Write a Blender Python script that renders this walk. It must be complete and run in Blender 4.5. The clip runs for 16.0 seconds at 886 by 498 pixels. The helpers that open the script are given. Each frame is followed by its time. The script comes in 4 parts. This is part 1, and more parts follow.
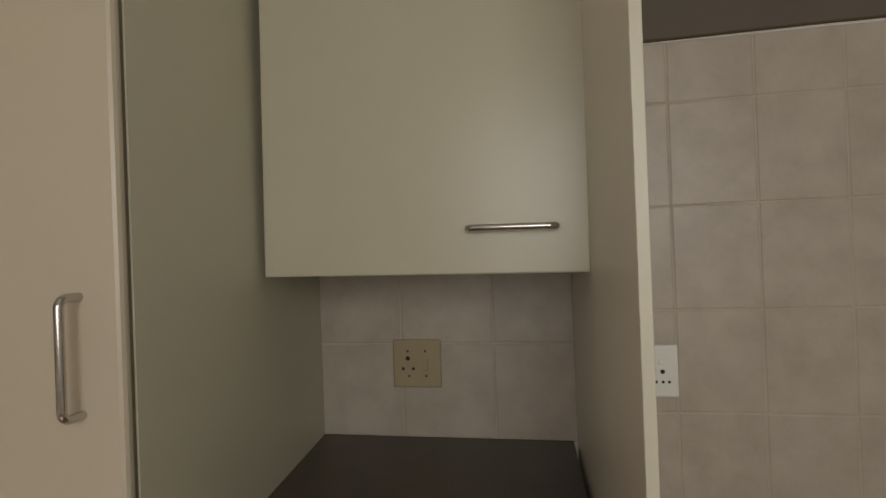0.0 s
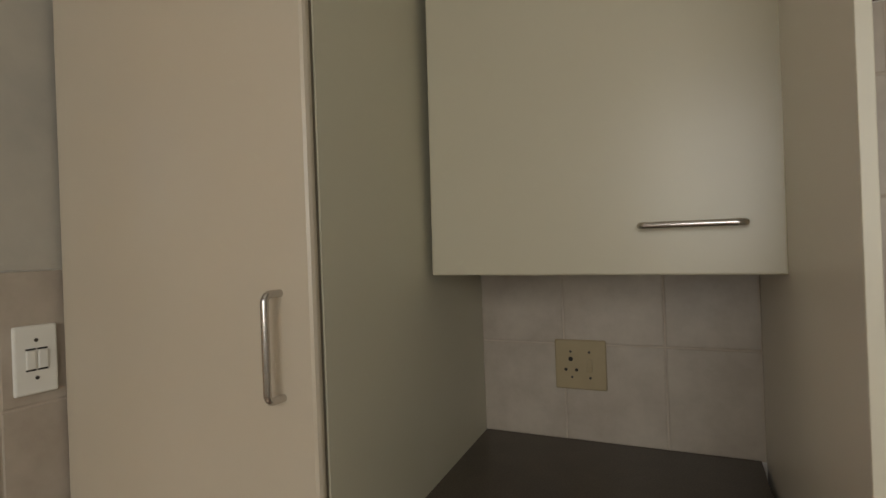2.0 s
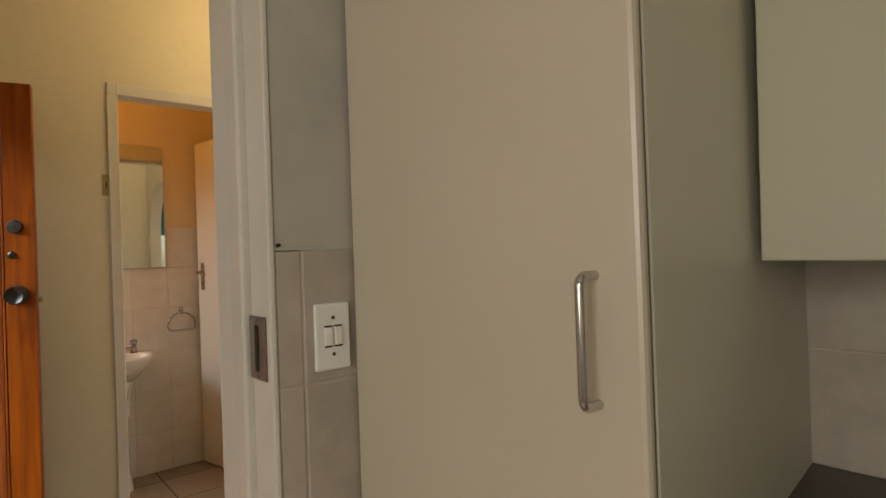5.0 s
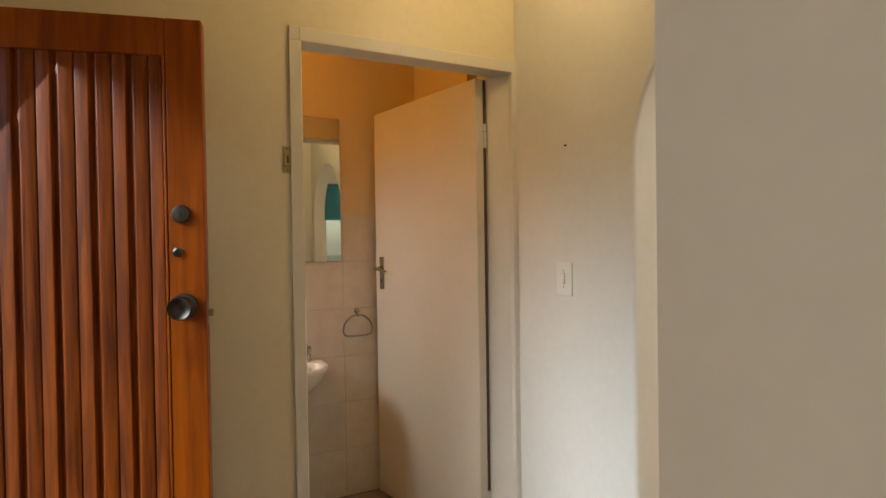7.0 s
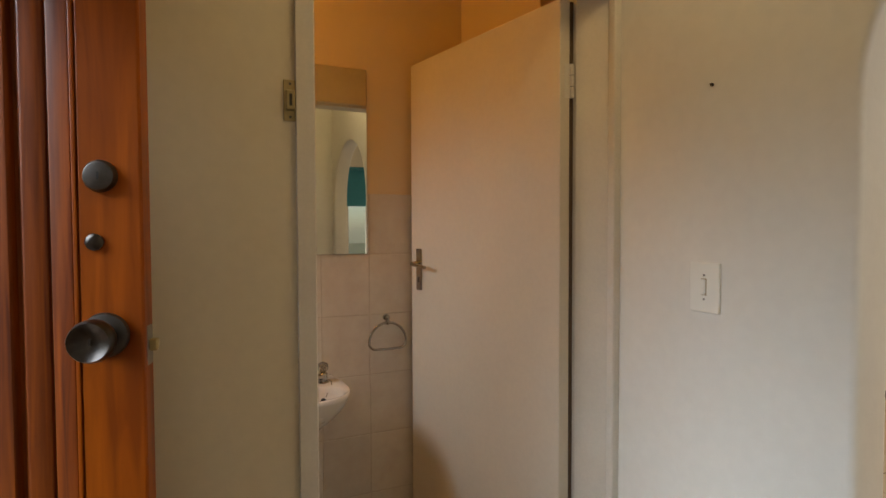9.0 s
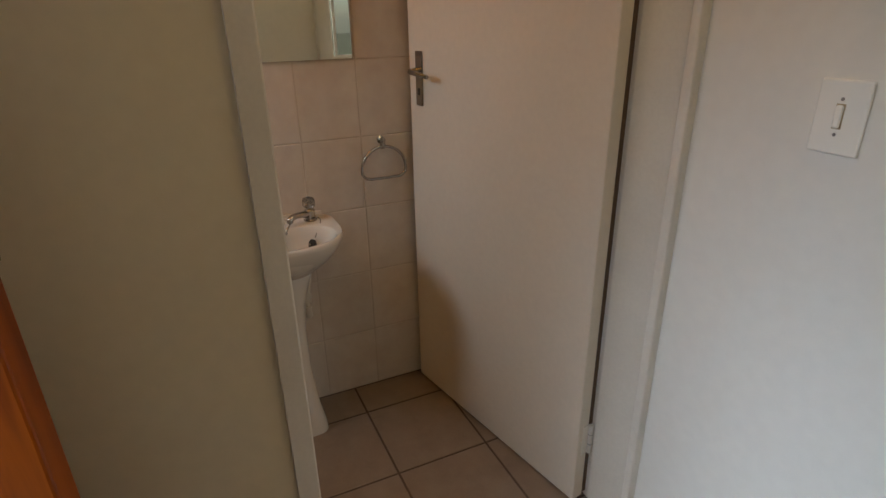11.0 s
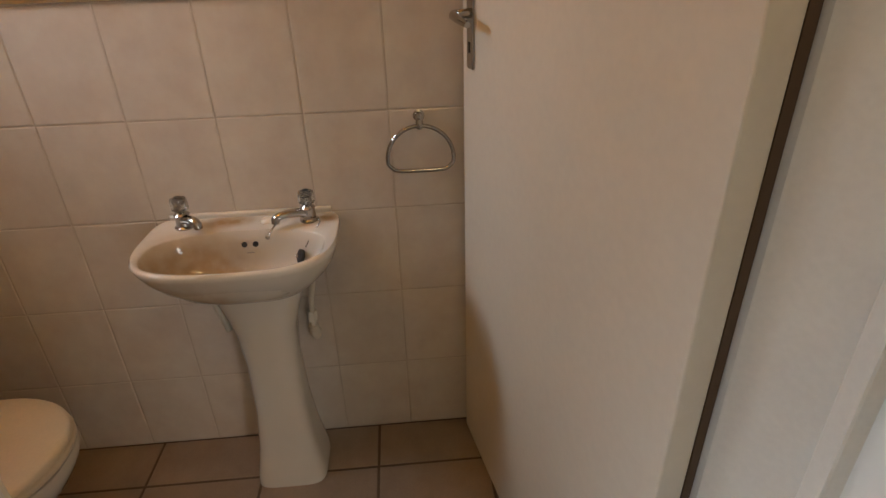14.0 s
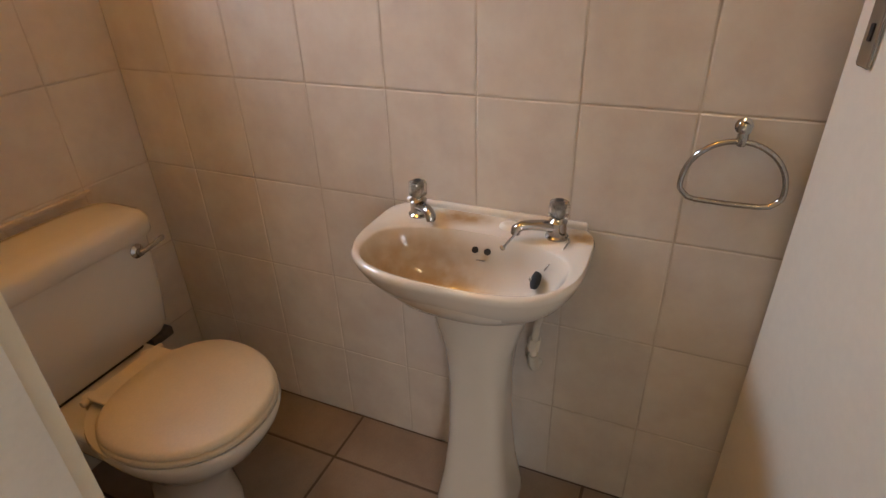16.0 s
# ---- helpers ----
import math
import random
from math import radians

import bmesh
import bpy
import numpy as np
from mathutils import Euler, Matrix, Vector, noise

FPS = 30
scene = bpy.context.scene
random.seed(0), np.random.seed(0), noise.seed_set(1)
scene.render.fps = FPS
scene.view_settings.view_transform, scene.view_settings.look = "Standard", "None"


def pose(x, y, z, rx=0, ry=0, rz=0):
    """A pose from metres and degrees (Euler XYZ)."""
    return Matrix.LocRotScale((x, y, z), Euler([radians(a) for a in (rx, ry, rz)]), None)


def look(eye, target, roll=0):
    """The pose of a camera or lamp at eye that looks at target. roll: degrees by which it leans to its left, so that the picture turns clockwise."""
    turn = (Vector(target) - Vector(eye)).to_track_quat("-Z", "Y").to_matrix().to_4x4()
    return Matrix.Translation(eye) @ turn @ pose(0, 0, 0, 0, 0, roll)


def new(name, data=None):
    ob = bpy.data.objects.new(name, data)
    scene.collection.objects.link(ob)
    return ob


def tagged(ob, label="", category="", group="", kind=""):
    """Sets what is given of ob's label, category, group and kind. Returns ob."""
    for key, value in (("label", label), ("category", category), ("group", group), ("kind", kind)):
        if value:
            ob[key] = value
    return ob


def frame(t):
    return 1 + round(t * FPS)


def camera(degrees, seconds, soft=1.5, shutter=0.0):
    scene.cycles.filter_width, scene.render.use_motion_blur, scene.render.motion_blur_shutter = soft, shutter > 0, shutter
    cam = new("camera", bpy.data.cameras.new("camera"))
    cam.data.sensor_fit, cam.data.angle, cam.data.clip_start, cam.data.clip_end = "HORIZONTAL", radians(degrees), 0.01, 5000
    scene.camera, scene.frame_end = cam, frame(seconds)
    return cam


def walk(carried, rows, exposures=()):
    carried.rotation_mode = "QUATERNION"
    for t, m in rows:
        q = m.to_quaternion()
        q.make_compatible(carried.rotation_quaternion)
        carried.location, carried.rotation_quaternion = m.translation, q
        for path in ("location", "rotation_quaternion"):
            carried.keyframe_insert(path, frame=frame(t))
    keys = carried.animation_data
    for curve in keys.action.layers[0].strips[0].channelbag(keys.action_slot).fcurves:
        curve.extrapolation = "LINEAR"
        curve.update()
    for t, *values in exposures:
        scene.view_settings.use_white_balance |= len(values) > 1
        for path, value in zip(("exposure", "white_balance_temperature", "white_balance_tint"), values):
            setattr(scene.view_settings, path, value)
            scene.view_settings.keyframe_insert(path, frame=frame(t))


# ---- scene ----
cam = camera(77.6, 16.0)
PATH = [
    (0, (1.37, -0.369, 1.293), (0.997, 1.596, 1.299), -2.1),
    (0.5, (1.369, -0.362, 1.294), (0.847, 1.569, 1.298), -2.1),
    (1, (1.363, -0.364, 1.296), (0.721, 1.531, 1.302), -2.2),
    (1.5, (1.355, -0.366, 1.296), (0.585, 1.48, 1.307), -2.1),
    (2, (1.35, -0.368, 1.302), (0.456, 1.422, 1.307), -2.2),
    (2.5, (1.329, -0.366, 1.3), (0.323, 1.363, 1.307), -2.1),
    (3, (1.308, -0.355, 1.298), (0.197, 1.308, 1.302), -2.1),
    (3.5, (1.281, -0.342, 1.293), (0.081, 1.259, 1.302), -2.1),
    (4, (1.256, -0.333, 1.293), (-0.051, 1.18, 1.3), -2.1),
    (4.5, (1.23, -0.326, 1.288), (-0.181, 1.092, 1.298), -2.0),
    (5, (1.185, -0.323, 1.285), (-0.335, 0.977, 1.297), -2.0),
    (5.2, (1.145, -0.32, 1.283), (-0.421, 0.924, 1.293), -1.9),
    (7.3, (0.16, -0.231, 1.353), (-1.639, 0.643, 1.321), -0.8),
    (7.5, (0.086, -0.218, 1.35), (-1.722, 0.637, 1.318), -0.8),
    (8, (-0.099, -0.177, 1.327), (-1.915, 0.66, 1.304), -0.8),
    (8.2, (-0.155, -0.159, 1.328), (-1.972, 0.678, 1.298), -0.6),
    (10.5, (-0.659, 0.041, 1.381), (-2.425, 0.85, 0.905), -1.2),
    (11, (-0.735, 0.069, 1.371), (-2.41, 0.837, 0.594), -1.0),
    (11.5, (-0.823, 0.174, 1.372), (-2.445, 0.885, 0.443), -0.8),
    (12, (-0.888, 0.254, 1.38), (-2.501, 0.966, 0.435), -0.6),
    (12.5, (-0.941, 0.347, 1.333), (-2.602, 0.965, 0.405), -0.8),
    (13, (-1.039, 0.407, 1.303), (-2.73, 0.954, 0.386), -0.7),
    (13.5, (-1.166, 0.564, 1.32), (-2.906, 0.852, 0.377), -1.5),
    (14, (-1.239, 0.624, 1.314), (-3.003, 0.752, 0.379), -1.7),
    (14.5, (-1.355, 0.67, 1.314), (-3.121, 0.556, 0.382), -2.1),
    (15, (-1.432, 0.657, 1.315), (-3.159, 0.278, 0.38), -2.2),
    (15.5, (-1.489, 0.61, 1.294), (-3.154, 0.006, 0.365), -1.9),
    (16, (-1.537, 0.572, 1.268), (-3.127, -0.14, 0.286), -1.9),
]
walk(cam, [(t, look(eye, target, roll)) for t, eye, target, roll in PATH],
     exposures=[(0, -0.02, 6500, 10), (3.5, 0.0, 6600, 10), (5.2, 0.05, 6900, 10), (7.3, 0.02, 7100, 10), (8.2, -0.12, 7000, 10), (10.3, -0.45, 6350, 10), (12.5, -0.6, 6150, 10), (14, -0.16, 6250, 10), (15, 0.03, 6050, 10), (16, 0.27, 5700, 10)])

# ---------------------------------------------------------------- world, lights
world = bpy.data.worlds.new("sky")
scene.world = world
world.use_nodes = True
wn = world.node_tree.nodes
sky = wn.new("ShaderNodeTexSky")
sky.sky_type = "NISHITA"
sky.sun_disc = False
sky.sun_elevation = radians(48)
sky.sun_rotation = radians(150)
world.node_tree.links.new(sky.outputs["Color"], wn["Background"].inputs["Color"])
wn["Background"].inputs["Strength"].default_value = 0.12


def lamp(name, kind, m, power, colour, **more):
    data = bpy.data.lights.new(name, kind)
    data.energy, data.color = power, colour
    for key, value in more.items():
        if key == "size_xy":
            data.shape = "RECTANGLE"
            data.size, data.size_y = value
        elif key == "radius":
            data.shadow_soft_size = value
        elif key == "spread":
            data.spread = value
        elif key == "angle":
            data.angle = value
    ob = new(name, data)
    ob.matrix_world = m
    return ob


lamp("sun", "SUN", look((6, -10, 12), (0, 0, 0)), 3.5, (1.0, 0.93, 0.82), angle=radians(0.5))
# sky light through the front doorway, the kitchen window and the living room window
lamp("front_door_daylight", "AREA", look((-1.17, -1.02, 1.05), (-1.22, 1.0, -0.35)), 11.8, (0.74, 0.86, 1.0), size_xy=(0.78, 1.9), spread=radians(66))
lamp("kitchen_window_daylight", "AREA", look((1.72, -2.07, 1.60), (1.66, 0.0, 1.20)), 19.5, (0.98, 0.95, 0.90), size_xy=(1.4, 0.9))
lamp("toilet_window_daylight", "AREA", look((-2.31, -0.86, 1.68), (-2.30, 0.9, 0.45)), 2.9, (0.76, 0.88, 1.0), size_xy=(0.29, 0.48), spread=radians(80))
lamp("living_window_daylight", "AREA", look((2.96, 3.0, 1.5), (-1.5, 5.0, 1.0)), 84, (1.0, 0.93, 0.87), size_xy=(1.05, 1.35), spread=radians(120))
# assumed ceiling lamp, out of view, for the toilet room's orange light
lamp("unseen_toilet_lamp", "POINT", pose(-2.0, -0.30, 2.52), 8.8, (1.0, 0.46, 0.06), radius=0.09)
# added fill with no known fixture, warms the upper hall walls
lamp("hall_warm_fill", "POINT", pose(-1.0, 0.72, 2.5), 7.4, (1.0, 0.72, 0.34), radius=0.1)

# ---------------------------------------------------------------- materials


def material(name, colour, rough=0.5, metal=0.0, vary=0.0, scale=3.0, bump=0.0, bump_scale=60.0, coat=0.0, tint=None, rand=0.0, fine=0.0):
    """Base colour with two scales of mottling, fine relief, and a small shift from object to object."""
    mat = bpy.data.materials.new(name)
    mat.use_nodes = True
    nodes, links = mat.node_tree.nodes, mat.node_tree.links
    bsdf = nodes["Principled BSDF"]
    bsdf.inputs["Roughness"].default_value = rough
    bsdf.inputs["Metallic"].default_value = metal
    bsdf.inputs["Coat Weight"].default_value = coat
    bsdf.inputs["Coat Roughness"].default_value = 0.12
    bsdf.inputs["Base Color"].default_value = (*colour, 1)
    coord = nodes.new("ShaderNodeNewGeometry")
    if vary or rand or fine:
        big = nodes.new("ShaderNodeTexNoise")
        big.inputs["Scale"].default_value = scale
        big.inputs["Detail"].default_value = 6
        big.inputs["Roughness"].default_value = 0.6
        links.new(coord.outputs["Position"], big.inputs["Vector"])
        ramp = nodes.new("ShaderNodeMapRange")
        ramp.inputs["From Min"].default_value, ramp.inputs["From Max"].default_value = 0.3, 0.7
        links.new(big.outputs["Fac"], ramp.inputs["Value"])
        mix = nodes.new("ShaderNodeMix")
        mix.data_type = "RGBA"
        other = tint or tuple(c * (1 - vary) for c in colour)
        mix.inputs["A"].default_value = (*colour, 1)
        mix.inputs["B"].default_value = (*other, 1)
        links.new(ramp.outputs["Result"], mix.inputs["Factor"])
        out = mix.outputs["Result"]
        if fine:
            small = nodes.new("ShaderNodeTexNoise")
            small.inputs["Scale"].default_value = scale * 25
            small.inputs["Detail"].default_value = 3
            links.new(coord.outputs["Position"], small.inputs["Vector"])
            rng = nodes.new("ShaderNodeMapRange")
            rng.inputs["From Min"].default_value, rng.inputs["From Max"].default_value = 0.35, 0.65
            rng.inputs["To Min"].default_value, rng.inputs["To Max"].default_value = 1 - fine, 1 + fine
            links.new(small.outputs["Fac"], rng.inputs["Value"])
            hsv = nodes.new("ShaderNodeHueSaturation")
            links.new(rng.outputs["Result"], hsv.inputs["Value"])
            links.new(out, hsv.inputs["Color"])
            out = hsv.outputs["Color"]
        if rand:
            info = nodes.new("ShaderNodeObjectInfo")
            rng = nodes.new("ShaderNodeMapRange")
            rng.inputs["To Min"].default_value, rng.inputs["To Max"].default_value = 1 - rand, 1 + rand
            links.new(info.outputs["Random"], rng.inputs["Value"])
            hsv = nodes.new("ShaderNodeHueSaturation")
            links.new(rng.outputs["Result"], hsv.inputs["Value"])
            links.new(out, hsv.inputs["Color"])
            out = hsv.outputs["Color"]
        links.new(out, bsdf.inputs["Base Color"])
    if bump:
        rough_noise = nodes.new("ShaderNodeTexNoise")
        rough_noise.inputs["Scale"].default_value = bump_scale
        rough_noise.inputs["Detail"].default_value = 4
        links.new(coord.outputs["Position"], rough_noise.inputs["Vector"])
        relief = nodes.new("ShaderNodeBump")
        relief.inputs["Strength"].default_value = bump
        relief.inputs["Distance"].default_value = 0.002
        links.new(rough_noise.outputs["Fac"], relief.inputs["Height"])
        links.new(relief.outputs["Normal"], bsdf.inputs["Normal"])
    return mat


def wood(name, dark, light, across=28.0, rough=0.3, coat=0.6):
    """Varnished timber whose grain runs up and down."""
    mat = bpy.data.materials.new(name)
    mat.use_nodes = True
    nodes, links = mat.node_tree.nodes, mat.node_tree.links
    bsdf = nodes["Principled BSDF"]
    bsdf.inputs["Roughness"].default_value = rough
    bsdf.inputs["Coat Weight"].default_value = coat
    bsdf.inputs["Coat Roughness"].default_value = 0.15
    bsdf.inputs["Specular IOR Level"].default_value = 0.25
    coord = nodes.new("ShaderNodeTexCoord")
    info = nodes.new("ShaderNodeObjectInfo")
    shift = nodes.new("ShaderNodeVectorMath")
    shift.operation = "SCALE"
    shift.inputs[0].default_value = (7, 5, 9)
    links.new(info.outputs["Random"], shift.inputs["Scale"])
    add = nodes.new("ShaderNodeVectorMath")
    links.new(coord.outputs["Object"], add.inputs[0])
    links.new(shift.outputs["Vector"], add.inputs[1])
    mapping = nodes.new("ShaderNodeMapping")
    mapping.inputs["Scale"].default_value = (across, across, 1.3)
    links.new(add.outputs["Vector"], mapping.inputs["Vector"])
    grain = nodes.new("ShaderNodeTexNoise")
    grain.inputs["Scale"].default_value = 2.2
    grain.inputs["Detail"].default_value = 8
    grain.inputs["Distortion"].default_value = 0.6
    links.new(mapping.outputs["Vector"], grain.inputs["Vector"])
    ramp = nodes.new("ShaderNodeValToRGB")
    ramp.color_ramp.elements[0].position, ramp.color_ramp.elements[1].position = 0.32, 0.68
    ramp.color_ramp.elements[0].color, ramp.color_ramp.elements[1].color = (*dark, 1), (*light, 1)
    links.new(grain.outputs["Fac"], ramp.inputs["Fac"])
    links.new(ramp.outputs["Color"], bsdf.inputs["Base Color"])
    relief = nodes.new("ShaderNodeBump")
    relief.inputs["Strength"].default_value = 0.15
    relief.inputs["Distance"].default_value = 0.001
    links.new(grain.outputs["Fac"], relief.inputs["Height"])
    links.new(relief.outputs["Normal"], bsdf.inputs["Normal"])
    return mat


CREAM = material("cream_wall_paint", (0.73, 0.65, 0.485), 0.55, vary=0.07, scale=1.4, bump=0.25, bump_scale=45, fine=0.015)
CREAM_LIGHT = material("pale_wall_paint", (0.74, 0.72, 0.66), 0.5, vary=0.06, scale=1.2, bump=0.25, bump_scale=45, fine=0.015)
LIVING = material("living_wall_paint", (0.71, 0.63, 0.50), 0.5, vary=0.05, scale=1.2, bump=0.2, bump_scale=45)
PEACH = material("toilet_wall_paint", (0.70, 0.54, 0.33), 0.55, vary=0.08, scale=2, bump=0.25, bump_scale=45)
CEIL = material("ceiling_paint", (0.78, 0.76, 0.70), 0.7, vary=0.04, scale=1, bump=0.2, bump_scale=70)
GLOSS = material("white_gloss_frame_paint", (0.70, 0.655, 0.575), 0.35, vary=0.08, scale=5, bump=0.12, bump_scale=30, fine=0.02)
DOORP = material("white_gloss_door_paint", (0.69, 0.62, 0.51), 0.38, vary=0.06, scale=2.5, bump=0.10, bump_scale=55, fine=0.015)
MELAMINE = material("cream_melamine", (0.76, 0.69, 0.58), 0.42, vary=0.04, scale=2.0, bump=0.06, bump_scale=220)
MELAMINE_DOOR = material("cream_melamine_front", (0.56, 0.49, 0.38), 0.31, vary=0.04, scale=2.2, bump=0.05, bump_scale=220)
# cream melamine lightened to carry the light that the end panel catches
MELAMINE_LIT = material("lit_melamine", (0.82, 0.76, 0.68), 0.35, vary=0.04, scale=2.0, bump=0.06, bump_scale=220)
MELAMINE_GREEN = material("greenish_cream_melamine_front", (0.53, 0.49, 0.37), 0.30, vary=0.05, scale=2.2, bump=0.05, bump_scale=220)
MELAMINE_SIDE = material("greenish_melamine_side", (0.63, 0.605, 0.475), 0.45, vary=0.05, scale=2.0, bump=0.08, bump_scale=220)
EDGE = material("melamine_edge", (0.62, 0.58, 0.46), 0.4, vary=0.06, scale=8)
# shade of the cupboard door gap, put into a brown colour
GAP_SHADE = material("board_gap_shade", (0.20, 0.17, 0.12), 0.6, vary=0.2, scale=20)
WORKTOP = material("dark_laminate_worktop", (0.085, 0.068, 0.052), 0.36, vary=0.25, scale=14, fine=0.35, bump=0.1, bump_scale=200)
TILE = material("cream_glazed_tile", (0.66, 0.60, 0.52), 0.22, vary=0.1, scale=11, tint=(0.58, 0.50, 0.43), bump=0.08, bump_scale=22, rand=0.03)
TILE_K = material("grey_cream_kitchen_tile", (0.505, 0.445, 0.365), 0.38, vary=0.1, scale=13, tint=(0.40, 0.34, 0.275), bump=0.1, bump_scale=22, rand=0.025)
GROUT = material("wall_grout", (0.58, 0.50, 0.41), 0.8, vary=0.25, scale=9, bump=0.4, bump_scale=120)
FLOOR_TILE = material("beige_floor_tile", (0.295, 0.222, 0.165), 0.40, vary=0.15, scale=9, tint=(0.225, 0.165, 0.12), bump=0.15, bump_scale=60, rand=0.05, fine=0.04)
FLOOR_GROUT = material("brown_floor_grout", (0.12, 0.08, 0.055), 0.85, vary=0.3, scale=12, bump=0.5, bump_scale=90)
LIV_TILE = material("cream_floor_tile", (0.62, 0.52, 0.38), 0.25, vary=0.08, scale=5, rand=0.03)
CHROME = material("chrome", (0.42, 0.41, 0.40), 0.10, 1.0)
STEEL = material("brushed_steel", (0.36, 0.34, 0.32), 0.35, 1.0, vary=0.2, scale=30)
BRONZE = material("tarnished_bronze", (0.12, 0.11, 0.10), 0.35, 0.9, vary=0.4, scale=40)
KNOB = material("dark_worn_knob_metal", (0.095, 0.085, 0.078), 0.3, 1.0, vary=0.4, scale=60)
BRASS = material("painted_brass_catch", (0.46, 0.37, 0.18), 0.4, 0.5, vary=0.2, scale=50)
CERAMIC = material("white_glazed_ceramic", (0.64, 0.585, 0.50), 0.12, coat=0.4, vary=0.05, scale=6)


def stained_glaze(name, spots):
    """Glaze with soft rust stains, each (x, y, z, radius, strength) in the thing's own space."""
    mat = material(name, (0.64, 0.585, 0.50), 0.12, coat=0.4)
    nodes, links = mat.node_tree.nodes, mat.node_tree.links
    coord = nodes.new("ShaderNodeTexCoord")
    wobble = nodes.new("ShaderNodeTexNoise")
    wobble.inputs["Scale"].default_value = 28
    wobble.inputs["Detail"].default_value = 4
    links.new(coord.outputs["Object"], wobble.inputs["Vector"])
    total = None
    for x, y, z, radius, strength in spots:
        dist = nodes.new("ShaderNodeVectorMath")
        dist.operation = "DISTANCE"
        links.new(coord.outputs["Object"], dist.inputs[0])
        dist.inputs[1].default_value = (x, y, z)
        fall = nodes.new("ShaderNodeMapRange")
        fall.interpolation_type = "SMOOTHSTEP"
        fall.inputs["From Min"].default_value, fall.inputs["From Max"].default_value = radius, radius * 0.15
        fall.inputs["To Min"].default_value, fall.inputs["To Max"].default_value = 0.0, strength
        links.new(dist.outputs["Value"], fall.inputs["Value"])
        if total is None:
            total = fall.outputs["Result"]
        else:
            add = nodes.new("ShaderNodeMath")
            add.use_clamp = True
            links.new(total, add.inputs[0])
            links.new(fall.outputs["Result"], add.inputs[1])
            total = add.outputs["Value"]
    rough = nodes.new("ShaderNodeMath")
    rough.operation = "MULTIPLY"
    links.new(total, rough.inputs[0])
    broken = nodes.new("ShaderNodeMapRange")
    broken.inputs["From Min"].default_value, broken.inputs["From Max"].default_value = 0.3, 0.6
    broken.inputs["To Min"].default_value = 0.62
    links.new(wobble.outputs["Fac"], broken.inputs["Value"])
    links.new(broken.outputs["Result"], rough.inputs[1])
    mix = nodes.new("ShaderNodeMix")
    mix.data_type = "RGBA"
    mix.inputs["A"].default_value, mix.inputs["B"].default_value = (0.64, 0.585, 0.50, 1), (0.36, 0.23, 0.105, 1)
    links.new(rough.outputs["Value"], mix.inputs["Factor"])
    links.new(mix.outputs["Result"], nodes["Principled BSDF"].inputs["Base Color"])
    return mat


BASIN_GLAZE = stained_glaze("stained_basin_glaze", [(0.040, -0.060, 0.757, 0.060, 0.9), (0.042, -0.010, 0.757, 0.045, 0.6), (0.030, 0.190, 0.757, 0.05, 0.85), (0.060, 0.195, 0.757, 0.035, 0.5), (0.19, -0.11, 0.67, 0.20, 0.85), (0.20, -0.02, 0.64, 0.14, 0.5)])
SEAT = material("cream_plastic_seat", (0.66, 0.56, 0.41), 0.42, vary=0.08, scale=7, fine=0.02)
PLASTIC = material("white_plastic_plate", (0.80, 0.79, 0.73), 0.35, vary=0.03, scale=20)
OLDPLASTIC = material("yellowed_plastic_plate", (0.40, 0.32, 0.19), 0.38, vary=0.06, scale=20)
DARK = material("dark_recess", (0.015, 0.012, 0.01), 0.6)
RUBBER = material("black_rubber", (0.02, 0.02, 0.02), 0.75)
# one dark brown for the door gap's painted shade and the tile trim
SHADE_AND_TRIM = material("gap_shade_and_tile_trim", (0.10, 0.06, 0.035), 0.8)
SKIRT = material("brown_skirting", (0.10, 0.045, 0.025), 0.4, vary=0.3, scale=12)
WOOD = wood("orange_varnished_timber", (0.19, 0.034, 0.0015), (0.37, 0.082, 0.003), across=14, rough=0.38, coat=0.12)
PLANK = wood("brown_varnished_timber", (0.095, 0.0150, 0.0003), (0.29, 0.060, 0.0006), across=30, rough=0.52, coat=0.28)
TEAL = material("teal_blind", (0.03, 0.22, 0.28), 0.7, vary=0.1, scale=10)
PAVING = material("terracotta_bounce_paving", (0.38, 0.20, 0.11), 0.85, vary=0.3, scale=6, bump=0.5, bump_scale=40)
GRASS = material("dry_ground", (0.16, 0.15, 0.07), 0.95, vary=0.4, scale=1.5, bump=0.5, bump_scale=12)
WHITEPIPE = material("white_pipe", (0.70, 0.64, 0.52), 0.35, vary=0.06, scale=20)

mirror_mat = bpy.data.materials.new("mirror_silver")
mirror_mat.use_nodes = True
_b = mirror_mat.node_tree.nodes["Principled BSDF"]
_b.inputs["Base Color"].default_value = (0.86, 0.88, 0.85, 1)
_b.inputs["Metallic"].default_value, _b.inputs["Roughness"].default_value = 1.0, 0.01
glass_mat = bpy.data.materials.new("window_glass")
glass_mat.use_nodes = True
_b = glass_mat.node_tree.nodes["Principled BSDF"]
_b.inputs["Base Color"].default_value = (0.9, 0.95, 0.92, 1)
_b.inputs["Transmission Weight"].default_value, _b.inputs["Roughness"].default_value, _b.inputs["IOR"].default_value = 1.0, 0.0, 1.45
crystal_mat = bpy.data.materials.new("clear_acrylic")
crystal_mat.use_nodes = True
_b = crystal_mat.node_tree.nodes["Principled BSDF"]
_b.inputs["Base Color"].default_value = (0.88, 0.87, 0.84, 1)
_b.inputs["Transmission Weight"].default_value, _b.inputs["Roughness"].default_value, _b.inputs["IOR"].default_value = 0.92, 0.04, 1.49

# ---------------------------------------------------------------- mesh helpers


